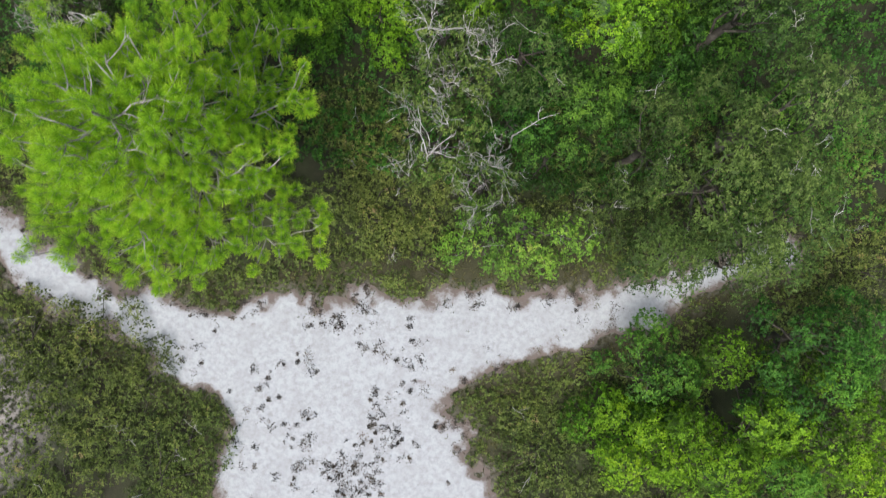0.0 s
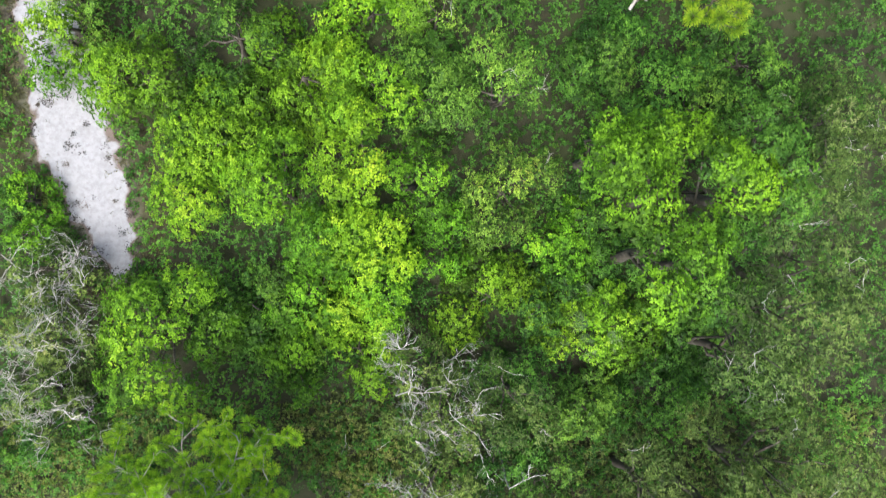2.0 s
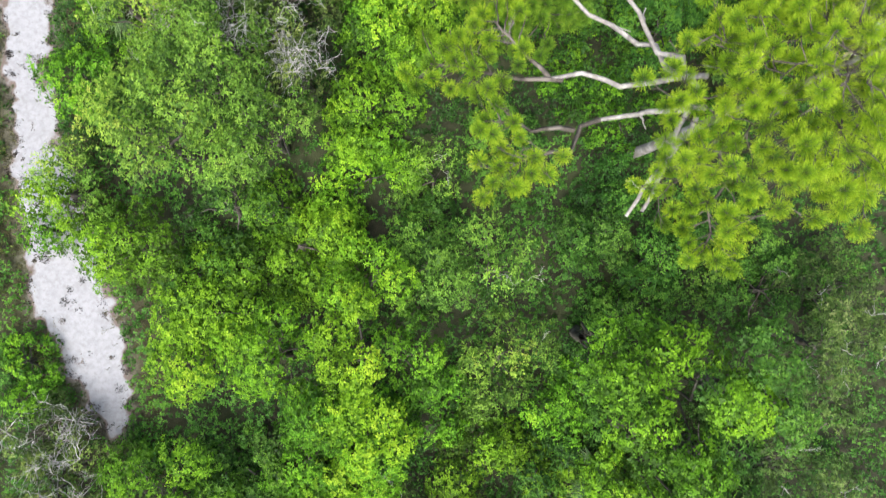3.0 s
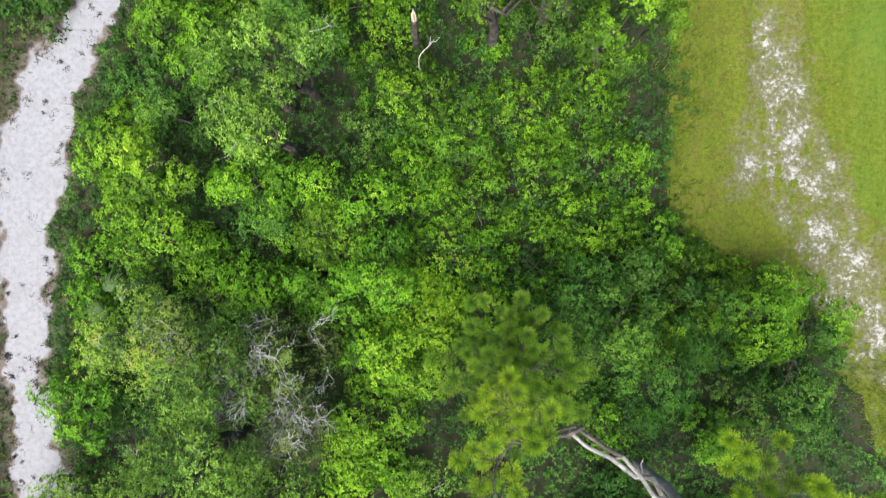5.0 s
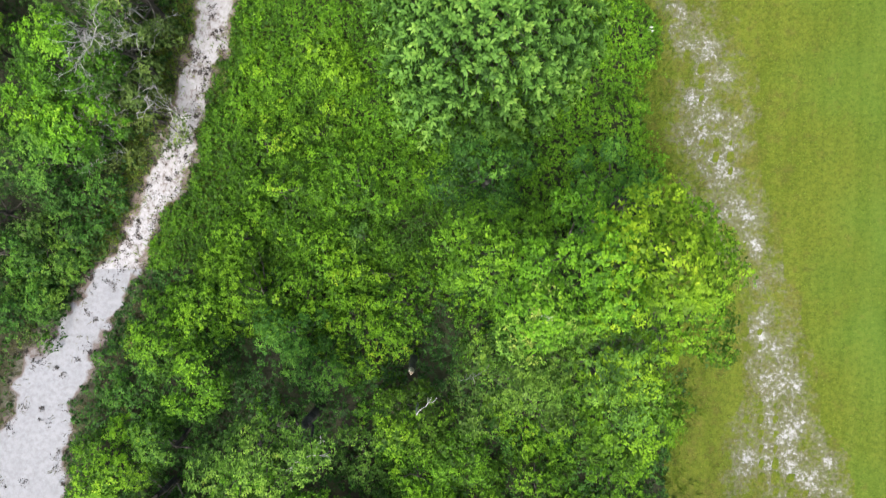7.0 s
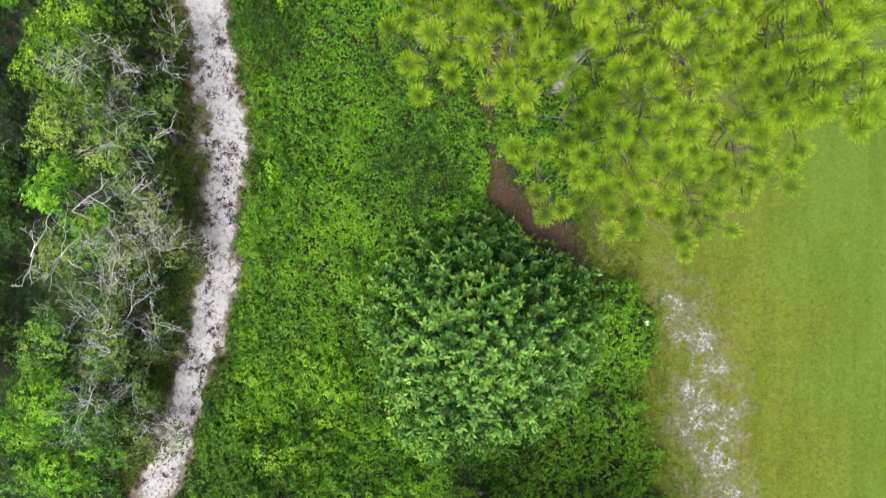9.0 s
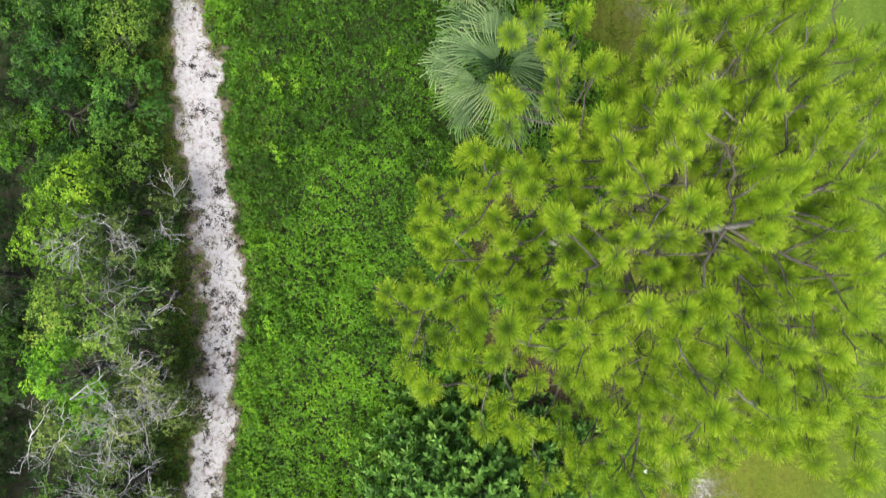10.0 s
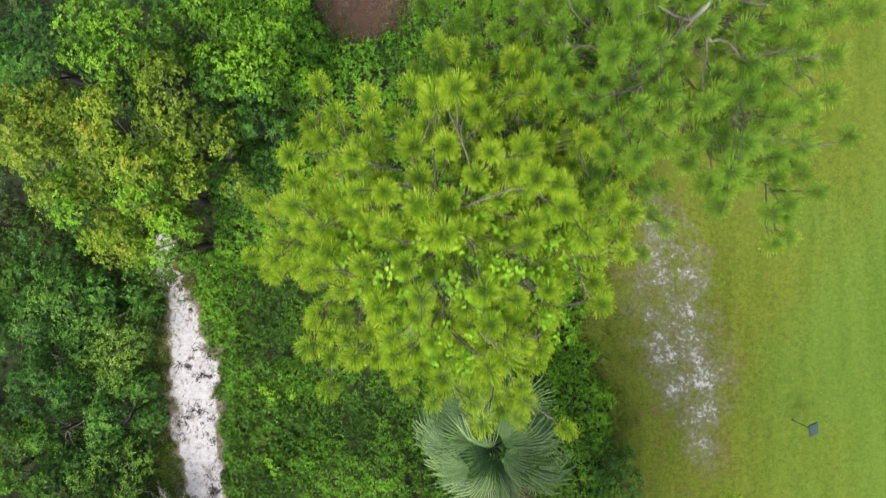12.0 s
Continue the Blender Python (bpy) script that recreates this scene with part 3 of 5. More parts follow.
def foliage(name, rg, cent, rad, style, density=1.0):
    """A crown's leaves: shoots over the lobes' outer face, more down their flanks, and larger leaves deep inside, with
    light and shade painted into their tones.
    """
    length, width, per, dens, spread, _, _ = STYLE[style]
    pos, way, k = canopy(rg, cent, rad, dens * density)
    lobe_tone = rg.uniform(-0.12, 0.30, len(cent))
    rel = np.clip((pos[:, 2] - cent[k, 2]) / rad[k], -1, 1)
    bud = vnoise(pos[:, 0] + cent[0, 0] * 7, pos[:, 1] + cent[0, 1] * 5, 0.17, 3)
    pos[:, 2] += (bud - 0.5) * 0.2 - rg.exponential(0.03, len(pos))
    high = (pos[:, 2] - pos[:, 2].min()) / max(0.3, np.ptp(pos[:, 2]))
    # Painted top light: tone rises with height in the lobe, crown and bud bumps.
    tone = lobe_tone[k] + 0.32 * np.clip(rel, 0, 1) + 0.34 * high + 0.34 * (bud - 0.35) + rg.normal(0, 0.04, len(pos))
    if style in "FK":
        pos += unit(way) * rg.uniform(-0.1, 0.22, (len(pos), 1))
    flank = []
    for c, q in zip(cent, rad):
        n = int(dens * density * 0.4 * q * q) + 2
        d = unit(np.c_[rg.normal(0, 1, (n, 2)), rg.uniform(-1.1, 0.3, n)])
        flank.append(np.c_[c + d * q * rg.uniform(0.7, 1.0, (n, 1)) * (1, 1, 1.1), d])
    flank = np.concatenate(flank)
    pos, way = np.concatenate([pos, flank[:, :3]]), np.concatenate([way * 0.8 + rg.normal(0, 0.18, way.shape), flank[:, 3:] + (0, 0, 0.5)])
    # Flank leaves get a low tone, shade put into their colour.
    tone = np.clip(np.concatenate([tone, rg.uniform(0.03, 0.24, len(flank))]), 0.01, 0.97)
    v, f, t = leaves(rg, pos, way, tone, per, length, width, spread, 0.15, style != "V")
    if style == "V":
        return mesh_of(name, v, f, t)
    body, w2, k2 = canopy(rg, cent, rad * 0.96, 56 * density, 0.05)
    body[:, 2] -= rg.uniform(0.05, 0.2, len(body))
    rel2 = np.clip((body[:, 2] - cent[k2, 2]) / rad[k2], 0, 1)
    # Inner leaves paler only near each lobe's top, again painted light.
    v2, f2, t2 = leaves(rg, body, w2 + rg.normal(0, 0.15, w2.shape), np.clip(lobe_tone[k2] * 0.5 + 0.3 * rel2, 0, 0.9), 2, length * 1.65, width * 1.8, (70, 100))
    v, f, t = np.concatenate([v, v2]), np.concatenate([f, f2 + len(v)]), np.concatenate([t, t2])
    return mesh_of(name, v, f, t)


def plant(style, x, y, r, top, seed):
    """A broadleaf tree or shrub: a trunk with limbs to its lobes, a crown of leaves and, on some, bare twigs."""
    rg = np.random.default_rng(seed)
    name, label, category, group = WORDS[style]
    if category == "tree":
        r *= 0.9
    z0 = on_ground(x, y)
    top -= z0
    low = max(0.12, top - 1.15 * r - 0.7) if top > 1.6 else 0.1
    cent, rad = crown_points(rg, r, top, low, STYLE[style][5])
    root = thing(name, label, category, group, (x, y, z0), 0)
    stem = top * 0.45
    base_r = 0.03 + 0.022 * top
    lean = rg.normal(0, 0.06 * top, 2)
    fork_at = np.array([lean[0], lean[1], stem])
    paths = [bent(rg, (0, 0, -0.1), fork_at, base_r, base_r * 0.7, 0.05)]
    for k in rg.permutation(len(cent))[: 5 + int(2 * r)]:
        a = paths[0][rg.integers(2, 5), :3]
        limb = bent(rg, a, cent[k] - np.array([0, 0, rad[k] * 0.3]), base_r * 0.32, 0.01, 0.10)
        if style == "G":
            part("limb", tube_mesh("limb", [limb]), BARK, root)
        else:
            paths.append(limb)
    part("trunk", tube_mesh("trunk", paths), BARK, root)
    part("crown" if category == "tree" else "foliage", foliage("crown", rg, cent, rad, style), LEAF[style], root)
    n_twigs = STYLE[style][6]
    if n_twigs and r > 0.8:
        for _ in range(max(1, int(n_twigs * min(1.5, r * 0.8) * rg.uniform(0.6, 1)))):
            out = []
            k = rg.integers(len(cent))
            w = unit(np.array([*rg.normal(0, 1, 2), 0.5]))
            for _ in range(2 if style == "G" else 1):
                twig_paths(rg, cent[k] + np.array([0, 0, rad[k] * 0.66]), w + rg.normal(0, 0.45, 3) * (1, 1, 0.4), rg.uniform(0.45, 0.75) if style == "G" else rg.uniform(0.3, 0.5), 0.0105, 3 if style == "G" else 2, out)
            part("bare_twig", tube_mesh("bare_twig", out, 3), DEAD, root, "bleached bare twigs")
    return root


def magnolia(x, y, r, top, seed):
    """A round young magnolia: a stem with rising limbs and, at each shoot's end, a long whorl of leaves standing proud
    of an inside with shade painted into its tone.
    """
    rg = np.random.default_rng(seed)
    z0 = on_ground(x, y)
    root = thing("magnolia_tree", "round young magnolia with whorled bluish-green leaves", "tree", "", (x, y, z0))
    shoots = []
    for _ in range(2200):
        a, q = rg.uniform(0, 6.28), math.sqrt(rg.random())
        edge = r * (1 + 0.08 * math.sin(3 * a + 1) + 0.06 * math.sin(5 * a))
        z = 0.5 + (top - 1.0) * (1 - q**1.7) - abs(rg.normal(0, 0.34)) + 0.8 * (vnoise(q * edge * math.cos(a), q * edge * math.sin(a), 0.9, 5) - 0.5)
        p = np.array([q * edge * math.cos(a), q * edge * math.sin(a), max(0.3, z)])
        if not shoots or np.min(np.sum((np.array(shoots) - p) ** 2, axis=1)) > 0.27**2:
            shoots.append(p)
    shoots = np.array(shoots)
    out = unit(np.c_[shoots[:, :2] / r * 1.1, np.full(len(shoots), 0.75)] + rg.normal(0, 0.16, shoots.shape))
    paths = [bent(rg, (0, 0, -0.1), (0.05, 0, top - 1.4), 0.11, 0.03, 0.02, 8)]
    for k in rg.permutation(len(shoots))[:110]:
        z = max(0.4, min(top - 1.6, shoots[k, 2] - 0.55 * math.hypot(*shoots[k, :2])))
        paths.append(bent(rg, (0, 0, z), shoots[k], 0.022, 0.008, 0.04, 5))
    part("trunk", tube_mesh("trunk", paths), BARK, root)
    pos, way, tone = [], [], []
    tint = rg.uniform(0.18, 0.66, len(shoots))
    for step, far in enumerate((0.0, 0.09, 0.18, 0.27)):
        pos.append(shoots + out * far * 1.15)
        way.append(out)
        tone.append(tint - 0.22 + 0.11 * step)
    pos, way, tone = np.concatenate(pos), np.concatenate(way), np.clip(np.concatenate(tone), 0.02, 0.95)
    v, f, t = leaves(rg, pos, way, tone, 6, 0.19, 0.088, (42, 78), 0.08, False)
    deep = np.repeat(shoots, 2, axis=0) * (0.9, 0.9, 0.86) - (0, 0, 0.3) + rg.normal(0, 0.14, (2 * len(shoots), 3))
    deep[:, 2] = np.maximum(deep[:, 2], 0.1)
    # Inner leaves of low tone: the shade between whorls, painted on.
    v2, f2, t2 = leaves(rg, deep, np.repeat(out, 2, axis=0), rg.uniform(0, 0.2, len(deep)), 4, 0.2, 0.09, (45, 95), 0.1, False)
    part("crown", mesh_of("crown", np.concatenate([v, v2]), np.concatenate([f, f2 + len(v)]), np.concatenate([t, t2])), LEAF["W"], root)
    return root


def needle_tufts(name, rg, pos, way, size, count, tone):
    """Mops of needles standing round each shoot's last stretch: dense, open down the middle, where shade is painted
    into the tone, and paler at the tips.
    """
    n = len(pos)
    way = unit(way)
    ref = np.where(np.abs(way[:, 2:3]) > 0.9, np.array([[1.0, 0, 0]]), np.array([[0, 0, 1.0]]))
    a = unit(np.cross(way, ref))
    b = np.cross(way, a)
    az = rg.uniform(0, 6.28, (n, count))[..., None]
    s = rg.random((n, count))[..., None]
    tilt = np.radians(94 - 44 * s + rg.normal(0, 10, (n, count, 1)))
    ring = a[:, None] * np.cos(az) + b[:, None] * np.sin(az)
    d = unit(way[:, None] * np.cos(tilt) + ring * np.sin(tilt))
    ln = (size * rg.uniform(0.85, 1.15, (n, 1)))[..., None] * rg.uniform(0.6, 1.05, (n, count, 1))
    side = unit(np.cross(d, rg.normal(0, 1, d.shape)))
    foot = pos[:, None] + way[:, None] * (s - 0.75) * size * 0.95 + ring * 0.012
    tip = foot + d * ln + way[:, None] * ln * 0.10
    v = np.stack([foot, tip - side * 0.004, tip + side * 0.004], 2).reshape(-1, 3)
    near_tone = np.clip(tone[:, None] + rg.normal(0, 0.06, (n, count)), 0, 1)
    # Shade inside the mop, painted as a very low tone at the needles' feet.
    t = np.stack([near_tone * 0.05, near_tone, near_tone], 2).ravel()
    return mesh_of(name, v, np.arange(n * count * 3).reshape(-1, 3), t)


def limb_with_shoots(rg, paths, tips, a, b, r0, side_len, every=0.5, bare=0.3):
    """A limb from a to b with side branchlets; adds the shoots' places and ways to tips."""
    main = bent(rg, a, b, r0, 0.018, 0.07, 7)
    paths.append(main)
    long = np.linalg.norm(np.asarray(b) - np.asarray(a))
    out = unit(np.asarray(b, float) - np.asarray(a, float))
    steps = max(2, int(long / every))
    for k in range(steps):
        s = bare + (1 - bare) * (k + rg.random()) / steps
        i = min(5, int(s * 6))
        p = main[i, :3] + (main[i + 1, :3] - main[i, :3]) * (s * 6 - i)
        sign = 1 if k % 2 else -1
        w = unit(out * 0.6 + sign * np.array([-out[1], out[0], 0]) * rg.uniform(0.4, 1.0) + np.array([0, 0, rg.uniform(0.0, 0.5)]))
        ln = side_len * rg.uniform(0.5, 1.1) * (1.15 - 0.5 * s)
        sub = bent(rg, p, p + w * ln, 0.018, 0.009, 0.08, 4)
        paths.append(sub)
        for q in range(3):
            wq = unit(w + rg.normal(0, 0.55, 3) + np.array([0, 0, 0.35]))
            e = sub[3 - q % 2, :3] + wq * rg.uniform(0.1, 0.35)
            paths.append(np.array([[*sub[3 - q % 2, :3], 0.009], [*e, 0.007]]))
            tips.append((e, wq))
    tips.append((main[-1, :3], out))
    for s in np.arange(bare, 1.0, 0.45 / long):
        i = min(5, int(s * 6))
        p = main[i, :3] + (main[i + 1, :3] - main[i, :3]) * (s * 6 - i)
        w = unit(np.array([0, 0, 1.0]) + rg.normal(0, 0.35, 3))
        e = p + w * rg.uniform(0.15, 0.4)
        paths.append(np.array([[*p, 0.011], [*e, 0.007]]))
        tips.append((e, w))


def pine(x, y, top, low, r, whorls, seed, label, size=0.24, needles=80, dull=False, lean=(0, 0), flat=1.6, extra=(), gap=None, apart=1.45, bright=0.0, limbs=None, needle=None):
    """A pine: a trunk, limbs in whorls that shorten towards the top, and needle tufts at the shoots' ends."""
    rg = np.random.default_rng(seed)
    z0 = on_ground(x, y)
    root = thing("pine_tree", label, "tree", "pines", (x, y, z0))
    top, low = top - z0, low - z0
    apex = np.array([lean[0], lean[1], top - 0.4])
    trunk = bent(rg, (0, 0, -0.1), apex, 0.05 + 0.013 * top, 0.03, 0.012, 9)
    part("trunk", tube_mesh("trunk", [trunk], 8), PINE_BARK, root)
    paths, tips = [], []
    for k in range(whorls):
        s = (k + 0.5) / whorls
        z = low + (top - 0.8 - low) * s
        at = np.array([np.interp(z, trunk[:, 2], trunk[:, c]) for c in range(3)])
        reach = r * (1 - 0.75 * s**flat)
        start = rg.uniform(0, 6.28)
        n = int(rg.integers(4, 6))
        for j in range(n):
            a = start + j * 6.28 / n + rg.normal(0, 0.2)
            if gap and k < whorls * 0.5 and abs((a - gap + 3.14) % 6.28 - 3.14) < 0.75:
                continue
            ln = reach * rg.uniform(0.75, 1.1)
            rise = ln * rg.uniform(0.02, 0.28) * (0.6 + s)
            limb_with_shoots(rg, paths, tips, at, at + np.array([ln * math.cos(a), ln * math.sin(a), rise]), 0.022, 1.15, 0.36, 0.22)
    for a, b, tufty in extra:
        if tufty:
            limb_with_shoots(rg, paths, tips, np.array(a) - (x, y, z0), np.array(b) - (x, y, z0), 0.06, 0.85, 0.2, 0.5)
        else:
            bare_limb = bent(rg, np.array(a) - (x, y, z0), np.array(b) - (x, y, z0), 0.075, 0.045, 0.07, 7)
            stub = bare_limb[4, :3]
            bits = [bare_limb, bent(rg, stub, stub + rg.normal(0, 0.3, 3), 0.03, 0.012, 0.1, 4)]
            part("limb", tube_mesh("limb", bits, 7), PINE_BARK, root, "bare crooked grey limb")
    part("limb", tube_mesh("limb", paths, 4), limbs or LIMB_BARK, root)
    for _ in range(8):
        w = unit(np.array([*rg.normal(0, 0.5, 2), 1.0]))
        tips.append((apex + w * rg.uniform(0.1, 0.5), w))
    pos, way = np.array([p for p, _ in tips]), np.array([w for _, w in tips])
    order, kept = np.argsort(-pos[:, 2] + rg.normal(0, 0.3, len(pos))), []
    for k in order:
        if not kept or np.min(np.sum(((pos[kept] - pos[k]) * (1, 1, 0.7)) ** 2, axis=1)) > (apart * size) ** 2:
            kept.append(k)
    pos, way = pos[kept], way[kept]
    way = unit(way * 0.5 + np.array([0, 0, 0.8]))
    # Higher tufts start paler: light on the crown's top, put into the tone.
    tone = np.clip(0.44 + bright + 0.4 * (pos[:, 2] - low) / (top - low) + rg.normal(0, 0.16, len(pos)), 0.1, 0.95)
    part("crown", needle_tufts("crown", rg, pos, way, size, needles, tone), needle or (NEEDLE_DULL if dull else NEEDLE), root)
    return root


def fan_mesh(rg, radius, tint, segments=19, sweep=118):
    """One costapalmate fan: pleated segments that split towards their tips and droop."""
    v, f, t, hub = [], [], [], {}
    for k in range(segments):
        a = radians(90 + sweep * ((k + 0.5) / segments - 0.5))
        half = radians(sweep / segments * 0.5)
        ln = radius * (0.66 + 0.34 * math.cos(1.3 * (a - math.pi / 2))) * rg.uniform(0.88, 1.08)
        tone = tint + rg.normal(0, 0.06)
        row = []
        drop = rg.uniform(0.12, 0.42)
        skew = rg.normal(0, 0.05)
        for q, wd, z in ((0.05, 1.0, 0.0), (0.34, 0.86, 0.05), (0.66, 0.38, 0.03), (1.0, 0.03, -drop)):
            for s, lift in ((-1, 0), (0, 0.045), (1, 0)):
                b = a + s * half * wd + skew * max(0, q - 0.38)
                if q == 0.05:
                    key = 2 * k + s
                    if key not in hub:
                        hub[key] = len(v)
                        v.append((radius * q * math.cos(b), radius * q * math.sin(b), 0.0))
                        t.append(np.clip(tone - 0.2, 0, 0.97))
                    row.append(hub[key])
                    continue
                row.append(len(v))
                v.append((ln * q * math.cos(b), ln * q * math.sin(b), radius * z + lift * q * radius - 0.22 * abs(ln * q * math.cos(a))))
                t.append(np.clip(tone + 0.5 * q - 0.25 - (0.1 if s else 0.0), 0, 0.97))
        for q in range(3):
            for s in range(2):
                c = q * 3 + s
                f.append((row[c], row[c + 1], row[c + 4], row[c + 3]))
    return mesh_of("frond", np.array(v), f, t)


def palm(x, y, top, tiers, fan, seed, label, name="palm_tree"):
    """A fan palm: a booted trunk and tiers of fronds on stalks, each tier (count, rise of the stalk, its length, tilt of the fan)."""
    rg = np.random.default_rng(seed)
    z0 = on_ground(x, y)
    root = thing(name, label, "palm", "", (x, y, z0))
    heart = max(0.25, top - z0 - 0.75 * tiers[0][2] - 0.25)
    rings = [(rg.normal(0, 0.01), rg.normal(0, 0.01), h, (0.17 + 0.02 * (k % 2)) * (1 if heart > 1 else 0.6)) for k, h in enumerate(np.linspace(-0.1, heart, 12))]
    part("trunk", tube_mesh("trunk", [rings], 10), BARK, root)
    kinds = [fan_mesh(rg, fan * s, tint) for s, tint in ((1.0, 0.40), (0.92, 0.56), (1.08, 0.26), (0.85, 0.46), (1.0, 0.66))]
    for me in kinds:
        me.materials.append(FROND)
    for count, rise, length, tilt in tiers:
        start = rg.uniform(0, 6.28)
        for k in range(count):
            el = radians(rise + rg.normal(0, 7))
            az = start + k * 6.2832 / count + rg.normal(0, 0.16)
            ln = length * rg.uniform(0.78, 1.15)
            d = np.array([math.cos(el) * math.cos(az), math.cos(el) * math.sin(az), math.sin(el)])
            tip = np.array([0, 0, heart]) + d * ln - np.array([0, 0, 0.1 * ln * ln])
            ob = part("frond", kinds[int(rg.integers(5))], None, root)
            ob.matrix_basis = Matrix.Translation(tip) @ pose(0, 0, 0, 0, 0, math.degrees(az) - 90 + rg.normal(0, 12)) @ pose(0, 0, 0, tilt + rg.normal(0, 9), rg.normal(0, 20), 0)
            mid = np.array([0, 0, heart]) + d * ln * 0.5 + np.array([0, 0, 0.03])
            part("stalk", tube_mesh("stalk", [[(0, 0, heart, 0.022), (*mid, 0.018), (*tip, 0.012)]], 4), FROND, ob).matrix_parent_inverse = ob.matrix_basis.inverted()
    return root

# ---- woodland: style, x, y, crown radius, height of the top ----
plant("B", -9.88, -4.39, 2.42, 0.9, 101)
plant("B", -11.63, -3.66, 2.05, 0.8, 102)
plant("B", -6.26, -6.37, 1.66, 0.9, 103)
plant("B", -7.92, -4.9, 1.48, 0.8, 104)
plant("B", -6.99, -7.71, 1.65, 1.0, 105)
plant("B", -10.07, -7.98, 1.68, 0.7, 106)
plant("B", 5.13, -5.47, 1.65, 1.0, 107)
plant("B", 4.67, -4.45, 1.11, 0.7, 108)
plant("D", 8.38, -2.61, 2.16, 3.0, 109)
plant("O", 10.62, -3.44, 2.61, 4.5, 110)
plant("Y", 8.75, -4.29, 2.11, 3.4, 111)
plant("O", 7.42, -4.12, 1.9, 2.2, 112)
plant("D", 12.42, -0.98, 2.25, 4.8, 113)
plant("Y", 13.6, -3.35, 2.34, 4.2, 114)
plant("D", 11.48, -4.91, 2.2, 4.0, 115)
plant("B", 15.25, 1.62, 2.01, 1.2, 116)
plant("O", -7.46, 8.3, 2.84, 4.1, 117)
plant("G", -10.61, 9.08, 1.94, 3.4, 118)
plant("G", -11.01, 6.68, 1.46, 3.2, 119)
plant("G", -10.27, 5.91, 1.33, 2.8, 120)
plant("D", -11.38, 5.14, 1.55, 2.2, 121)
plant("D", -4.66, 8.94, 1.9, 2.2, 122)
plant("O", -2.28, 8.98, 1.74, 2.0, 123)
plant("O", -3.38, 7.49, 1.36, 2.4, 124)
plant("O", -1.4, 7.93, 1.57, 2.0, 125)
plant("O", -0.45, 9.84, 1.82, 3.0, 126)
plant("O", -2.59, 10.01, 1.82, 3.0, 127)
plant("G", 0.54, 7.52, 1.48, 3.0, 128)
plant("G", 1.2, 5.94, 1.9, 3.8, 129)
plant("K", 3.33, 6.62, 1.68, 4.3, 130)
plant("D", 5.54, 6.09, 1.17, 2.6, 131)
plant("G", 0.89, 3.88, 1.54, 4.2, 132)
plant("D", 2.98, 4.55, 1.3, 3.2, 133)
plant("D", 4.31, 3.91, 1.31, 3.0, 134)
plant("G", 2.32, 2.77, 1.28, 3.4, 135)
plant("F", 3.91, 1.42, 1.57, 5.4, 136)
plant("F", 2.38, 1.23, 1.52, 2.6, 137)
plant("B", -0.46, 3.05, 2.03, 1.0, 138)
plant("B", -1.76, 4.34, 1.67, 0.8, 139)
plant("B", -1.2, 1.57, 1.66, 0.9, 140)
plant("B", 0.65, 0.3, 1.28, 1.0, 141)
plant("D", 7.94, 6.52, 2.08, 2.2, 142)
plant("D", 8.77, 8.23, 1.9, 2.2, 143)
plant("O", 6.38, 8.76, 1.34, 2.6, 144)
plant("K", 8.76, 3.55, 3.17, 6.4, 145)
plant("K", 6.84, 4.14, 1.74, 5.2, 146)
plant("K", 9.97, 5.09, 2.07, 7.0, 147)
plant("K", 6.3, 2.59, 1.48, 3.0, 148)
plant("K", 8.4, 1.33, 1.92, 3.6, 149)
plant("K", 11.03, 2.7, 2.0, 5.5, 150)
plant("K", 10.14, 1.44, 1.52, 4.4, 151)
plant("O", 2.72, 9.64, 1.86, 2.6, 152)
plant("D", 4.28, 9.23, 1.37, 2.2, 153)
plant("D", 9.55, 9.59, 2.18, 2.8, 154)
plant("G", -11.26, 10.45, 1.34, 2.6, 155)
plant("G", -11.02, 8.68, 1.46, 3.2, 156)
plant("S", -12.12, 12.69, 1.04, 1.8, 157)
plant("O", -12.09, 11.47, 0.87, 1.8, 158)
plant("Y", -1.21, 13.29, 1.9, 5.0, 159)
plant("Y", -3.74, 12.82, 2.04, 3.9, 160)
plant("Y", -0.81, 11.09, 1.64, 4.6, 161)
plant("O", -2.28, 11.41, 1.55, 4.0, 162)
plant("O", 0.35, 13.12, 1.4, 3.8, 163)
plant("O", -5.39, 14.2, 1.79, 3.2, 164)
plant("O", -7.0, 12.93, 1.49, 2.8, 165)
plant("O", -6.76, 15.05, 1.64, 3.0, 166)
plant("O", -4.77, 15.66, 1.85, 2.6, 167)
plant("O", -8.14, 16.22, 1.28, 3.4, 168)
plant("O", -2.78, 16.15, 1.79, 3.2, 169)
plant("O", -0.81, 15.58, 1.64, 4.6, 170)
plant("D", 0.81, 15.69, 1.58, 3.6, 171)
plant("F", 2.77, 15.85, 1.79, 4.7, 172)
plant("F", 3.08, 12.89, 1.95, 3.2, 173)
plant("O", 4.87, 11.27, 1.37, 2.2, 174)
plant("O", 2.82, 10.25, 1.37, 2.2, 175)
plant("O", 1.12, 11.27, 1.34, 2.6, 176)
plant("Y", 7.14, 12.53, 2.32, 7.8, 177)
plant("D", 8.72, 12.77, 1.71, 7.6, 178)
plant("O", 6.6, 10.7, 1.46, 7.6, 179)
plant("O", 5.69, 13.62, 1.34, 6.2, 180)
plant("D", 8.07, 10.55, 1.41, 6.8, 181)
plant("K", 12.13, 13.68, 2.03, 5.2, 182)
plant("K", 10.31, 11.19, 1.66, 7.0, 183)
plant("K", 9.31, 9.19, 1.75, 8.2, 184)
plant("K", 8.9, 8.21, 1.64, 6.0, 185)
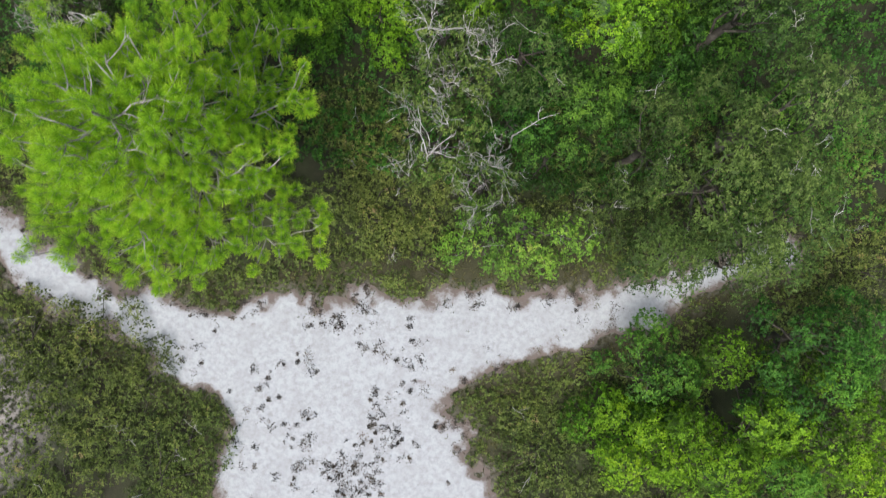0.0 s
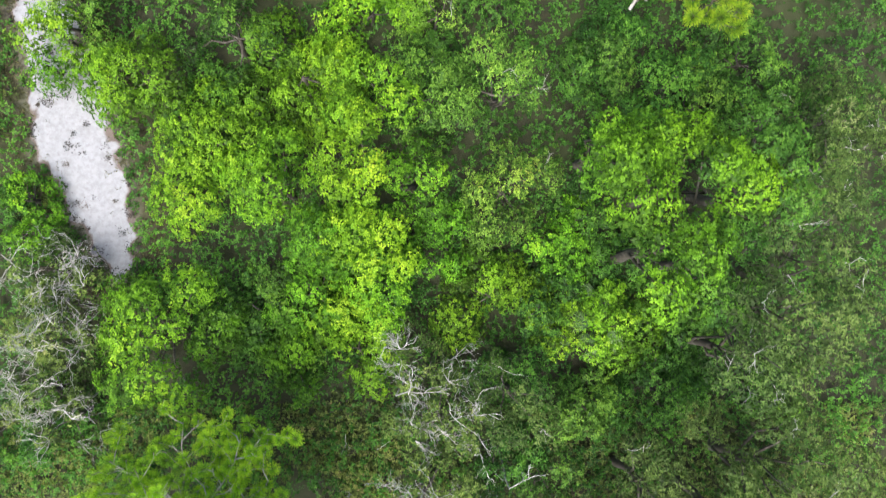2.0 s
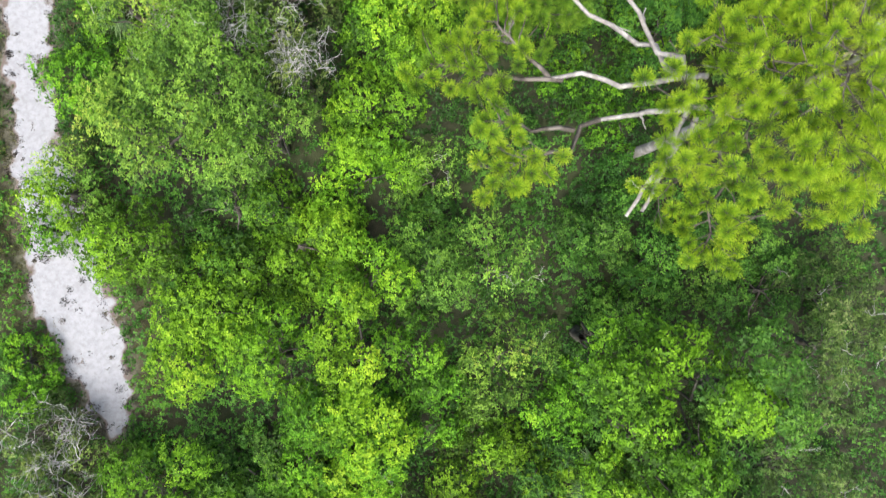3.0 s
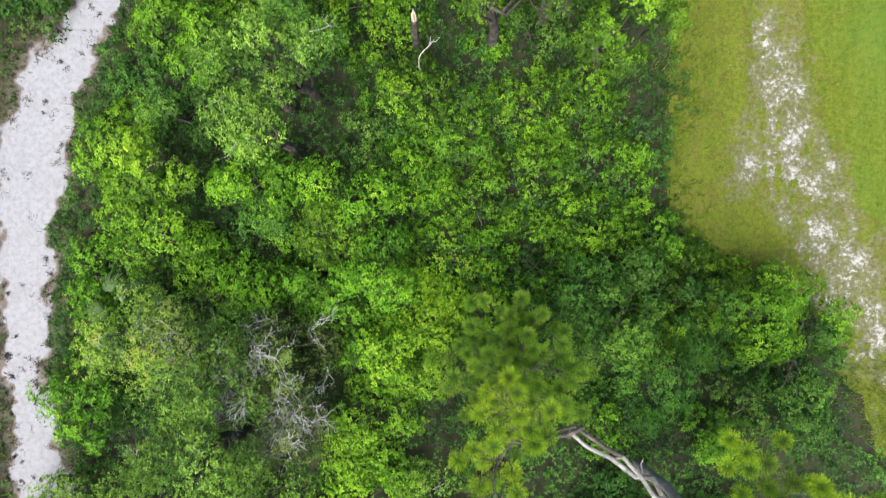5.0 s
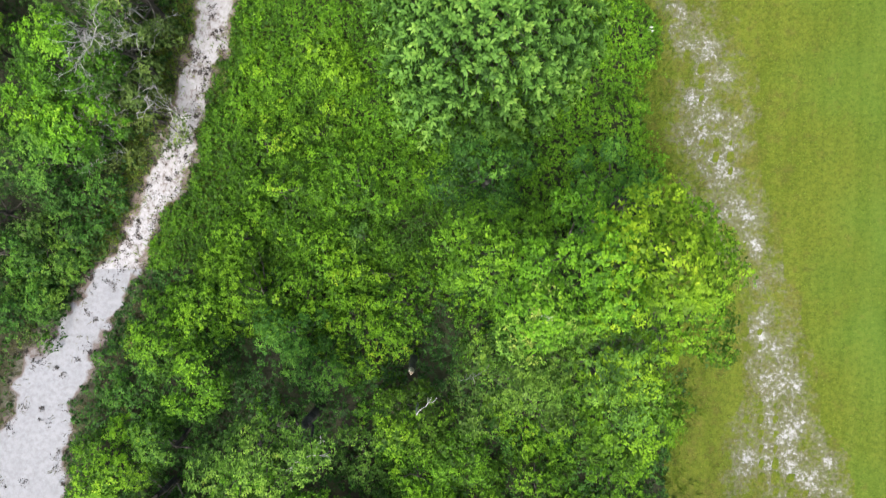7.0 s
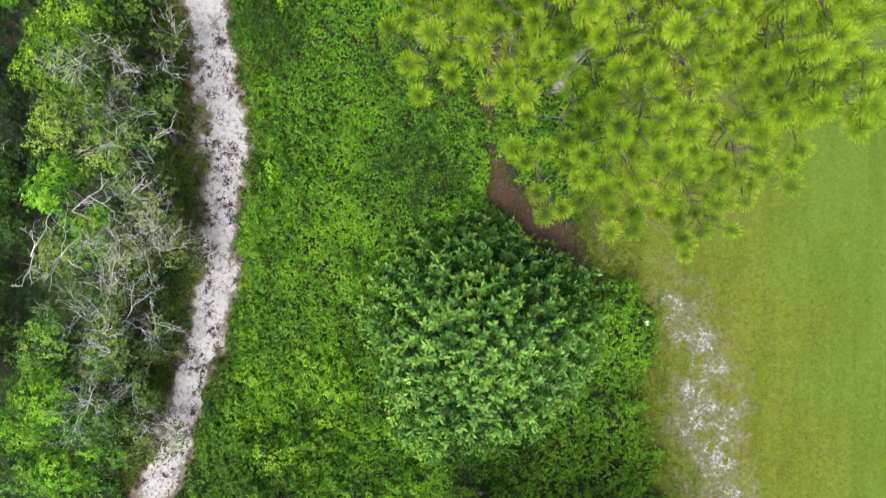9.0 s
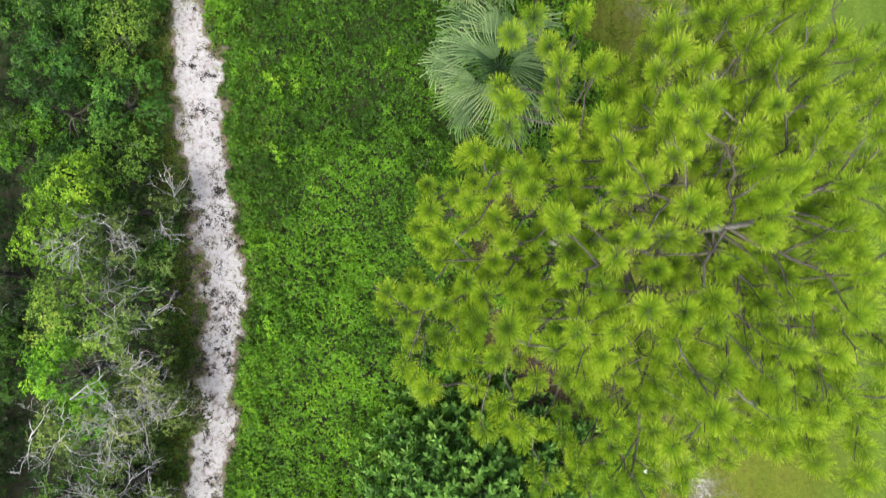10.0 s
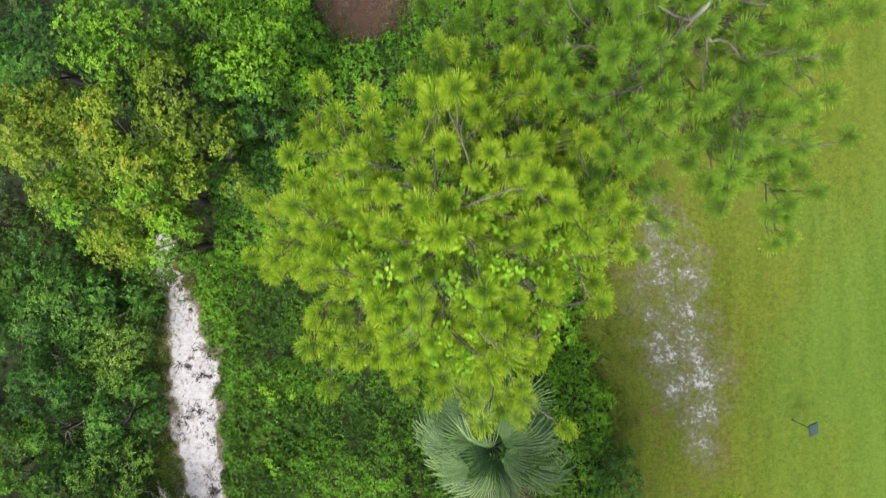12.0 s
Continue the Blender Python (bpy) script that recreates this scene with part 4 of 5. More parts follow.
plant("D", 7.98, 7.66, 1.89, 2.2, 186)
plant("D", 5.49, 6.21, 1.35, 2.4, 187)
plant("O", 4.82, 8.57, 1.18, 2.4, 188)
plant("O", 6.95, 8.42, 1.34, 2.6, 189)
plant("D", 3.48, 7.38, 1.52, 2.4, 190)
plant("D", -0.4, 10.43, 1.18, 2.4, 191)
plant("D", -3.69, 9.39, 1.72, 2.2, 192)
plant("D", -5.66, 8.91, 1.52, 2.4, 193)
plant("D", 6.2, 16.66, 1.47, 3.0, 194)
plant("D", 8.02, 16.17, 1.64, 3.0, 195)
plant("D", 5.69, 12.11, 1.52, 2.4, 196)
plant("F", -7.81, 23.59, 1.8, 4.6, 197)
plant("F", -5.23, 20.35, 2.51, 6.8, 198)
plant("F", -4.99, 22.51, 2.07, 6.0, 199)
plant("F", -6.41, 19.42, 1.85, 6.6, 200)
plant("F", -3.96, 19.61, 1.69, 5.6, 201)
plant("G", -3.59, 22.7, 1.96, 4.6, 202)
plant("G", -2.99, 21.28, 1.41, 3.8, 203)
plant("O", -9.78, 21.23, 1.48, 3.0, 204)
plant("F", -10.32, 18.26, 1.34, 2.6, 205)
plant("O", -9.09, 16.93, 1.84, 2.8, 206)
plant("D", -5.21, 17.31, 1.94, 3.4, 207)
plant("D", -6.42, 15.53, 1.88, 2.4, 208)
plant("O", -3.73, 17.57, 1.55, 2.2, 209)
plant("O", -0.85, 25.54, 1.9, 2.2, 210)
plant("O", 0.53, 25.06, 1.56, 2.0, 211)
plant("O", -0.98, 23.22, 1.7, 2.4, 212)
plant("O", 0.21, 22.56, 1.37, 2.2, 213)
plant("O", -1.15, 20.83, 1.88, 2.4, 214)
plant("Y", -1.17, 18.61, 1.9, 2.2, 215)
plant("O", -2.89, 15.84, 2.08, 2.2, 216)
plant("F", 0.91, 18.45, 1.68, 2.6, 217)
plant("D", 0.58, 16.59, 1.68, 2.6, 218)
plant("S", 1.05, 24.23, 1.45, 1.2, 219)
plant("S", 2.67, 24.73, 1.61, 1.4, 220)
plant("S", 4.5, 23.33, 1.63, 1.2, 221)
plant("S", 6.58, 20.93, 1.78, 1.6, 222)
plant("D", 6.51, 17.61, 1.53, 2.4, 223)
plant("D", 5.44, 16.45, 1.34, 2.6, 224)
plant("O", 8.88, 24.65, 2.11, 3.4, 225)
plant("O", 11.25, 24.71, 1.96, 3.2, 226)
plant("O", 7.65, 23.86, 1.68, 2.6, 227)
plant("O", 12.69, 24.2, 1.79, 3.2, 228)
plant("D", 9.07, 15.64, 1.67, 2.8, 229)
plant("D", 11.37, 15.05, 1.96, 3.2, 230)
plant("K", 13.05, 14.82, 1.92, 3.6, 231)
plant("D", 10.69, 16.95, 1.86, 2.6, 232)
plant("D", -2.48, 25.35, 1.51, 2.6, 233)
plant("O", -4.28, 25.63, 1.67, 2.8, 234)
plant("O", -6.02, 25.69, 1.51, 2.6, 235)
plant("O", -9.8, 25.58, 1.36, 2.4, 236)
plant("S", -9.43, 23.98, 1.55, 2.2, 237)
plant("G", -5.82, 23.65, 2.2, 4.0, 238)
plant("G", -3.58, 23.38, 1.72, 4.0, 239)
plant("O", -7.49, 27.05, 1.78, 3.4, 240)
plant("O", -7.24, 29.14, 1.69, 4.2, 241)
plant("O", -9.31, 30.0, 1.36, 2.4, 242)
plant("D", -7.0, 30.8, 1.48, 3.0, 243)
plant("F", -3.64, 30.93, 1.67, 7.0, 244)
plant("F", -2.65, 31.46, 1.42, 6.8, 245)
plant("F", -3.47, 29.52, 1.31, 6.6, 246)
plant("O", -6.08, 32.56, 1.3, 3.2, 247)
plant("O", -7.45, 33.91, 1.36, 2.4, 248)
plant("S", -6.36, 34.84, 1.55, 2.2, 249)
plant("O", -4.57, 28.51, 1.61, 3.4, 250)
plant("O", -1.62, 28.05, 1.43, 3.6, 251)
plant("O", -2.13, 26.92, 1.28, 3.4, 252)
plant("O", -0.67, 25.82, 1.59, 3.6, 253)
plant("O", -3.04, 25.71, 1.48, 3.0, 254)
plant("D", -3.92, 27.33, 1.5, 2.8, 255)
plant("O", 0.25, 31.45, 1.3, 3.2, 256)
plant("O", 2.06, 30.18, 1.32, 2.9, 257)
plant("D", -1.01, 30.04, 1.55, 2.2, 258)
plant("S", 0.52, 29.37, 1.58, 1.8, 259)
plant("S", 0.16, 27.95, 1.6, 1.6, 260)
plant("S", 2.28, 28.15, 1.57, 2.0, 261)
plant("S", 4.38, 28.68, 1.92, 2.0, 262)
plant("S", 6.58, 29.38, 1.73, 2.2, 263)
plant("S", 6.36, 26.91, 1.94, 1.8, 264)
plant("S", 8.08, 26.93, 1.4, 1.8, 265)
plant("S", 3.92, 26.17, 1.96, 1.6, 266)
plant("S", 1.6, 26.15, 1.79, 1.5, 267)
plant("O", 0.91, 24.25, 1.53, 2.4, 268)
plant("O", -0.23, 23.4, 1.65, 3.0, 269)
plant("O", -1.72, 24.22, 1.65, 3.0, 270)
plant("D", 6.61, 24.44, 1.99, 4.4, 271)
plant("D", 9.17, 24.52, 1.78, 3.4, 272)
plant("O", 10.74, 24.31, 1.8, 3.2, 273)
plant("D", 5.48, 25.12, 1.47, 3.2, 274)
plant("D", 12.27, 22.65, 2.13, 3.2, 275)
plant("D", 7.77, 23.0, 2.01, 4.2, 276)
plant("D", -2.43, 32.99, 1.33, 2.8, 277)
plant("S", -1.24, 34.43, 1.92, 2.0, 278)
plant("S", -2.99, 35.12, 1.92, 2.0, 279)
plant("S", 0.01, 35.04, 1.55, 2.2, 280)
plant("S", -4.44, 35.5, 1.88, 2.4, 281)
plant("D", -11.67, 35.96, 1.84, 1.0, 282)
plant("D", -12.21, 34.49, 1.38, 0.9, 283)
plant("D", -10.82, 36.62, 1.0, 1.0, 284)
plant("O", 4.43, 36.29, 2.01, 9.0, 285)
plant("Y", 5.82, 36.73, 1.54, 9.0, 286)
plant("Y", 7.19, 36.12, 1.47, 7.6, 287)
plant("F", 3.43, 35.12, 1.88, 7.4, 288)
plant("O", 2.89, 36.76, 1.72, 6.6, 289)
plant("F", 4.55, 33.97, 2.05, 8.0, 290)
plant("F", 3.14, 33.18, 1.72, 7.6, 291)
plant("Y", 6.18, 32.25, 1.67, 7.0, 292)
plant("Y", 5.45, 34.48, 1.42, 8.0, 293)
plant("Y", 7.96, 34.48, 1.33, 6.4, 294)
plant("D", 2.48, 38.68, 1.46, 5.0, 295)
plant("D", 5.52, 38.07, 1.45, 6.6, 296)
plant("S", -1.11, 38.73, 2.08, 2.2, 297)
plant("S", -3.84, 38.55, 1.89, 2.3, 298)
plant("S", -4.9, 37.01, 1.73, 2.2, 299)
plant("S", -2.58, 36.66, 1.94, 1.8, 300)
plant("S", -0.79, 35.95, 1.75, 2.0, 301)
plant("S", -4.28, 40.16, 1.58, 1.9, 302)
plant("S", -2.35, 40.33, 1.58, 1.9, 303)
plant("S", -4.03, 42.02, 1.61, 1.5, 304)
plant("Y", -2.43, 42.91, 1.61, 1.5, 305)
plant("D", -1.15, 37.0, 1.4, 1.8, 306)
plant("S", -5.23, 35.29, 1.55, 2.2, 307)
plant("S", -6.5, 34.59, 1.39, 2.0, 308)
plant("D", -3.3, 34.2, 1.31, 3.0, 309)
plant("O", -10.39, 42.05, 1.63, 3.2, 310)
plant("G", -8.59, 43.06, 1.52, 2.6, 311)
plant("G", -9.68, 40.59, 1.6, 1.6, 312)
plant("D", -10.33, 38.36, 1.59, 1.7, 313)
plant("D", -11.46, 36.78, 1.6, 1.6, 314)
plant("D", -12.37, 34.99, 1.43, 1.4, 315)
plant("D", -10.71, 39.41, 1.45, 3.4, 316)
plant("O", -9.33, 52.32, 1.66, 4.6, 317)
plant("G", -8.32, 51.67, 1.38, 4.2, 318)
plant("G", -7.57, 52.69, 1.49, 3.0, 319)
plant("G", -7.21, 50.02, 1.4, 4.0, 320)
plant("F", -8.46, 49.73, 1.63, 4.8, 321)
plant("G", -7.35, 48.38, 1.29, 3.4, 322)
plant("O", -9.35, 47.82, 1.66, 4.6, 323)
plant("G", -7.66, 47.24, 1.58, 3.8, 324)
plant("G", -8.7, 46.31, 1.52, 4.4, 325)
plant("G", -7.42, 46.12, 1.49, 3.0, 326)
plant("G", -7.78, 44.3, 1.7, 4.2, 327)
plant("F", -9.07, 44.09, 1.63, 4.8, 328)
plant("O", -9.37, 42.1, 1.66, 4.6, 329)
plant("G", -8.12, 42.37, 1.42, 3.8, 330)
plant("G", -7.96, 40.89, 1.35, 2.6, 331)
plant("O", -9.44, 40.23, 1.56, 4.0, 332)
plant("D", -10.3, 59.9, 1.65, 3.0, 333)
plant("D", -8.73, 60.31, 1.38, 2.2, 334)
plant("D", -10.4, 58.12, 1.5, 2.8, 335)
plant("F", -8.63, 58.38, 1.54, 2.4, 336)
plant("D", -10.22, 55.81, 1.69, 2.6, 337)
plant("D", -8.45, 56.34, 1.54, 2.4, 338)
plant("D", -10.66, 53.95, 1.54, 2.4, 339)
plant("F", -8.65, 54.46, 1.35, 2.6, 340)
plant("A", -6.28, 64.4, 1.7, 6.8, 341)
plant("A", -7.97, 64.07, 1.61, 6.4, 342)
plant("A", -5.09, 65.57, 1.56, 6.8, 343)
plant("A", -7.07, 62.65, 1.55, 5.6, 344)
plant("A", -4.46, 64.24, 1.58, 5.4, 345)
plant("O", -6.03, 61.82, 1.21, 4.4, 346)
plant("D", -8.36, 66.13, 1.53, 5.8, 347)
plant("D", -4.02, 65.96, 1.43, 5.4, 348)
plant("D", -3.39, 66.1, 1.64, 3.2, 349)
plant("D", -4.39, 63.54, 1.52, 2.6, 350)
plant("O", -7.14, 67.09, 1.49, 6.2, 351)
plant("O", -4.59, 67.39, 1.53, 5.8, 352)
plant("O", -3.34, 67.99, 1.62, 3.4, 353)
plant("D", -9.86, 60.18, 1.49, 3.0, 354)
plant("D", -8.64, 59.6, 1.38, 2.2, 355)
plant("D", -10.46, 58.29, 1.52, 2.6, 356)
plant("D", 5.92, 64.1, 1.36, 4.5, 357)
plant("Y", -8.01, 63.23, 1.71, 5.5, 358)
plant("Y", -6.01, 63.31, 1.51, 6.0, 359)
plant("O", -3.81, 66.9, 1.51, 6.0, 360)
plant("D", -3.76, 65.0, 1.51, 4.5, 361)
plant("A", -8.77, 64.96, 1.51, 6.0, 362)
plant("O", -6.18, 66.55, 1.49, 6.2, 363)
plant("D", -8.78, 66.89, 1.51, 6.0, 364)
plant("D", 2.95, 19.06, 1.95, 1.6, 365)
plant("D", 7.45, 14.55, 1.6, 1.6, 366)
plant("D", 6.84, 13.93, 1.45, 1.2, 367)
plant("S", 4.42, 31.16, 1.6, 1.6, 368)
plant("S", 6.2, 31.88, 1.6, 1.6, 369)
plant("D", -11.51, 39.41, 1.71, 2.4, 370)
plant("O", -11.79, 41.17, 1.55, 2.2, 371)
plant("D", -11.25, 58.87, 1.75, 2.0, 372)
plant("D", -11.1, 57.23, 1.54, 2.4, 373)
plant("D", -10.53, 60.25, 1.06, 1.6, 374)
plant("D", 5.81, 54.86, 1.26, 1.3, 375)
plant("D", 7.0, 54.5, 1.5, 1.9, 376)
plant("A", -10.45, 64.22, 1.63, 3.2, 377)
plant("D", -10.93, 65.77, 1.65, 3.0, 378)
plant("D", -11.43, 61.07, 1.57, 2.0, 379)
plant("S", 9.61, 26.22, 1.0, 1.0, 380)
plant("S", 10.75, 25.43, 1.0, 1.1, 381)
plant("D", 12.03, 25.12, 0.91, 0.9, 382)
plant("D", 7.12, 10.83, 1.42, 1.5, 383)
plant("B", 5.1, 1.95, 1.28, 0.9, 384)
plant("D", 12.12, 6.39, 1.43, 1.4, 385)
plant("F", -10.39, 18.92, 0.99, 2.8, 386)
plant("O", -10.9, 17.75, 1.35, 3.2, 387)
plant("O", -11.5, 16.9, 0.85, 1.9, 392)
plant("D", 2.04, 68.85, 1.28, 1.0, 388)
plant("S", 1.49, 67.6, 0.92, 0.8, 389)
plant("D", 2.58, 67.31, 1.08, 1.2, 390)
plant("S", -2.18, 67.38, 0.92, 0.9, 391)
plant("D", 4.0, 33.6, 1.5, 1.8, 393)
plant("S", 2.7, 33.9, 1.2, 1.5, 394)
plant("D", 11.0, 21.4, 1.6, 2.2, 395)
plant("D", 12.4, 22.3, 1.2, 1.6, 396)
plant("O", 9.8, 20.6, 1.3, 2.0, 397)
plant("D", 13.1, 21.0, 1.2, 1.8, 398)
wg = np.random.default_rng(23)
for k in range(17):
    plant("DKDOKD"[k % 6], -12.9 + wg.normal(0, 0.45), 36.5 + 2.05 * k + wg.normal(0, 0.3), wg.uniform(1.3, 1.8), wg.uniform(2.0, 3.6), 400 + k)

# ---- the round magnolia ----
magnolia(2.7, 43.8, 3.9, 5.0, 21)

# ---- pines ----
pine(-5.6, 2.65, 9.1, 3.2, 4.0, 10, 31, "broad bright green pine with a wide open crown beside the sand", 0.21, 300, flat=1.5, apart=1.2, bright=0.42, limbs=PINE_BARK, needle=NEEDLE_FRESH)
pine(7.6, 19.5, 11.2, 7.6, 2.9, 8, 32, "tall pine with bare crooked limbs reaching over the shrubs", 0.235, 350, bright=0.42, apart=1.4, lean=(0.9, 0.0), extra=(
    ((7.3, 20.2, 6.4), (3.6, 19.95, 7.0), False), ((3.9, 19.95, 6.95), (1.0, 20.25, 7.1), True), ((3.6, 20.0, 7.0), (2.4, 21.2, 7.1), True),
    ((7.3, 19.5, 6.3), (4.8, 19.16, 6.6), False), ((4.8, 19.16, 6.6), (2.4, 17.8, 7.3), True), ((4.2, 18.9, 6.7), (2.2, 19.0, 7.2), True),
    ((7.2, 20.0, 6.2), (5.3, 21.9, 6.8), False), ((5.3, 21.9, 6.8), (2.5, 23.2, 7.2), True), ((4.4, 22.6, 7.0), (2.2, 21.9, 7.1), True),
    ((7.1, 20.3, 5.8), (4.3, 22.2, 6.0), False), ((7.2, 19.6, 5.6), (5.9, 17.1, 4.9), False), ((7.3, 19.4, 5.8), (6.2, 17.2, 5.2), False),
    ((7.5, 18.8, 7.0), (6.1, 17.4, 6.6), True), ((7.6, 18.8, 7.0), (7.0, 16.2, 6.8), True)))
pine(5.3, 51.9, 13.3, 7.4, 4.7, 12, 33, "big long-needled pine with dense pompom tufts at the lawn's edge", 0.225, 350, flat=2.6, bright=0.30, apart=1.42, gap=2.15, extra=(
    ((5.3, 51.3, 8.6), (7.75, 47.9, 8.0), True), ((5.3, 51.2, 8.0), (7.15, 47.0, 7.1), True),
    ((5.4, 52.3, 8.3), (7.0, 56.2, 8.3), True), ((5.4, 52.4, 8.7), (8.0, 55.4, 8.6), True), ((5.5, 52.3, 9.0), (6.0, 55.8, 8.8), True)))
pine(1.8, 62.0, 12.9, 8.6, 2.9, 9, 34, "dense rounded pine with vine leaves in its crown", 0.22, 330, flat=2.8, bright=0.42, apart=1.35)
pine(5.4, 65.0, 12.4, 8.0, 3.8, 8, 35, "darker thin-crowned pine leaning over the lawn", 0.225, 320, apart=1.25, bright=0.25, dull=True, flat=1.6)
pine(3.4, 23.3, 6.0, 3.4, 1.9, 4, 36, "young pine rising among shrubs", 0.25, 380, flat=1.3, bright=0.4, apart=1.2, dull=True)

# ---- palms ----
palm(3.1, 56.4, 4.75, ((5, 66, 0.45, 40), (8, 40, 0.85, 10), (11, 10, 1.25, -14), (10, -20, 1.25, -36)), 1.15, 41, "cabbage palm with a full head of grey-green fan fronds")
palm(2.45, 59.85, 4.9, ((4, 62, 0.5, 35), (7, 36, 0.95, 8), (10, 8, 1.2, -16), (8, -22, 1.2, -38)), 0.95, 42, "cabbage palm half hidden below a pine")
palm(5.95, 8.7, 1.6, ((4, 50, 0.6, 20), (6, 18, 0.8, -8)), 0.62, 43, "low saw palmetto with a few green fans", "palmetto")
palm(-8.6, 24.3, 2.0, ((4, 50, 0.6, 20), (7, 18, 0.9, -8)), 0.7, 44, "low palmetto with yellowing fans", "palmetto")

# ---- vine in the rounded pine's crown ----
vg = np.random.default_rng(51)
va, vq = vg.uniform(0, 6.28, 46), np.sqrt(vg.random(46)) * 1.7
vine_c = np.c_[va * 0 + vq * np.cos(va), vq * np.sin(va), 12.1 - 0.35 * vq**2 + vg.normal(0, 0.15, 46)]
vine = thing("climbing_vine", "yellow-green vine leaves climbing through a pine crown", "vine", "", (1.9, 61.5, 0))
part("foliage", foliage("foliage", vg, vine_c, vg.uniform(0.2, 0.4, 46), "V", 0.7), LEAF["Y"], vine)
part("stem", tube_mesh("stem", [bent(vg, (0.1, 0.1, on_ground(1.9, 61.5) - 0.1), (0.2, 0.1, 12.0), 0.03, 0.012, 0.02, 9)]), BARK, vine)

# ---- groundcover and understorey ----


def open_ground(x, y):
    """Where trails, paths and lawn keep shrubs away: metres inside them."""
    return max(float(fork_field(x, y)), float(trail_field(x, y)), float(straw_field(x, y)) * 1.0, float(lawn_field(x, y)) - 0.4)


def understorey(style, count, lo, hi, tops, radii, clear, seed, test=None, keep=0.8):
    """Low shrubs of a few built kinds, copied with a turn and scattered apart."""
    rg = np.random.default_rng(seed)
    kinds, places = [], []
    for k in range(5):
        r, top = radii[0] + (radii[1] - radii[0]) * k / 4, tops[0] + (tops[1] - tops[0]) * rg.random()
        kinds.append((r, plant(style, 300 + 4 * k, 300, r, top, seed * 10 + k)))
    used = set()
    for _ in range(count * 12):
        x, y = rg.uniform(lo[0], hi[0]), rg.uniform(lo[1], hi[1])
        k = int(rg.integers(5))
        if len(places) >= count or open_ground(x, y) > -clear - kinds[k][0] * 0.6 or (test and not test(x, y)):
            continue
        if any(math.hypot(x - a, y - b) < keep * (kinds[k][0] + q) for a, b, q in places):
            continue
        places.append((x, y, kinds[k][0]))
        m = pose(x, y, on_ground(x, y), 0, 0, rg.uniform(0, 360))
        if k in used:
            copy_thing(kinds[k][1], m)
        else:
            used.add(k)
            kinds[k][1].matrix_basis = m
    for k, (_, ob) in enumerate(kinds):
        if k not in used:
            for o in (*ob.children_recursive, ob):
                bpy.data.objects.remove(o)


understorey("S", 30, (-4.9, 37.0), (7.5, 66.0), (0.9, 1.9), (0.6, 1.1), 0.1, 61, keep=0.9)
understorey("S", 36, (-11.0, 21.0), (9.0, 38.0), (0.6, 1.5), (0.5, 0.95), 0.2, 62, keep=0.85)
understorey("D", 40, (-17.0, 3.0), (14.0, 25.0), (0.5, 1.5), (0.5, 0.95), 0.3, 63, keep=0.85)
understorey("D", 34, (-17.0, 30.0), (-6.0, 70.0), (0.5, 1.6), (0.5, 0.95), 0.3, 64, keep=0.85)
understorey("B", 40, (-17.0, -10.0), (16.0, 7.0), (0.35, 0.8), (0.4, 0.8), 0.0, 65, keep=0.7)
understorey("B", 30, (-15.5, 9.0), (-3.5, 60.0), (0.3, 0.6), (0.3, 0.55), 0.0, 66, lambda x, y: float(trail_field(x, y)) > -1.6, 0.7)


TRAIL_Y, TRAIL_X = [c[1] for c in TRAIL_NORTH], [c[0] for c in TRAIL_NORTH]


def carpet(name, label, style, box, per_m2, low, high, chance, seed, size=1.0, shade=0.0):
    """Groundcover that nobody could count: leafy shoots over an uneven, mounded surface."""
    rg = np.random.default_rng(seed)
    length, width, per, _, spread, _, _ = STYLE[style]
    per = 4
    n = int((box[2] - box[0]) * (box[3] - box[1]) * per_m2)
    x, y = rg.uniform(box[0], box[2], n), rg.uniform(box[1], box[3], n)
    out = -np.max([fork_field(x, y), trail_field(x, y), straw_field(x, y), lawn_field(x, y) - 0.3], axis=0)
    keep = (out > 0.15 * rg.random(n)) & (rg.random(n) < chance(x, y))
    x, y, out = x[keep], y[keep], out[keep]
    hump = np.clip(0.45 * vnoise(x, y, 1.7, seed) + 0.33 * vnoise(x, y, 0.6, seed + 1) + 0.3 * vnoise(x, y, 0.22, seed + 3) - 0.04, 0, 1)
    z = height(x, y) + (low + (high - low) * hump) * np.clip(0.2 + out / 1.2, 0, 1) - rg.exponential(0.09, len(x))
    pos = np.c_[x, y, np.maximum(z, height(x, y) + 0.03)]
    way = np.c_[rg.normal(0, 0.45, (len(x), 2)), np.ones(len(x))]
    # Painted shading: mounds pale, hollows dark, shade shifts all, random spread stands for glints.
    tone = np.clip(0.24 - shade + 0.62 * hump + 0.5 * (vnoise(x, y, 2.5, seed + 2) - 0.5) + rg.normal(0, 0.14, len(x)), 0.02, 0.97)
    v, f, t = leaves(rg, pos, way, tone, per, length * size, width * size, spread)
    pick = rg.random(len(pos)) < min(0.95, 100 / per_m2)
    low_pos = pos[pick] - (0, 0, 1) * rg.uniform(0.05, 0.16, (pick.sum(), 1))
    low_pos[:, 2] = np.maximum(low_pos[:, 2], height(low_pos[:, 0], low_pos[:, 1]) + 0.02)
    # Shade beneath the mat is painted into these lower leaves' tone.
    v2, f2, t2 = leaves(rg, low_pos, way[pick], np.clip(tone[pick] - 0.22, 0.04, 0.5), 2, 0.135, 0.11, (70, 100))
    v, f, t = np.concatenate([v, v2]), np.concatenate([f, f2 + len(v)]), np.concatenate([t, t2])
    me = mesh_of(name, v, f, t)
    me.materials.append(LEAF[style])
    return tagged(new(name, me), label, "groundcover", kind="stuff")


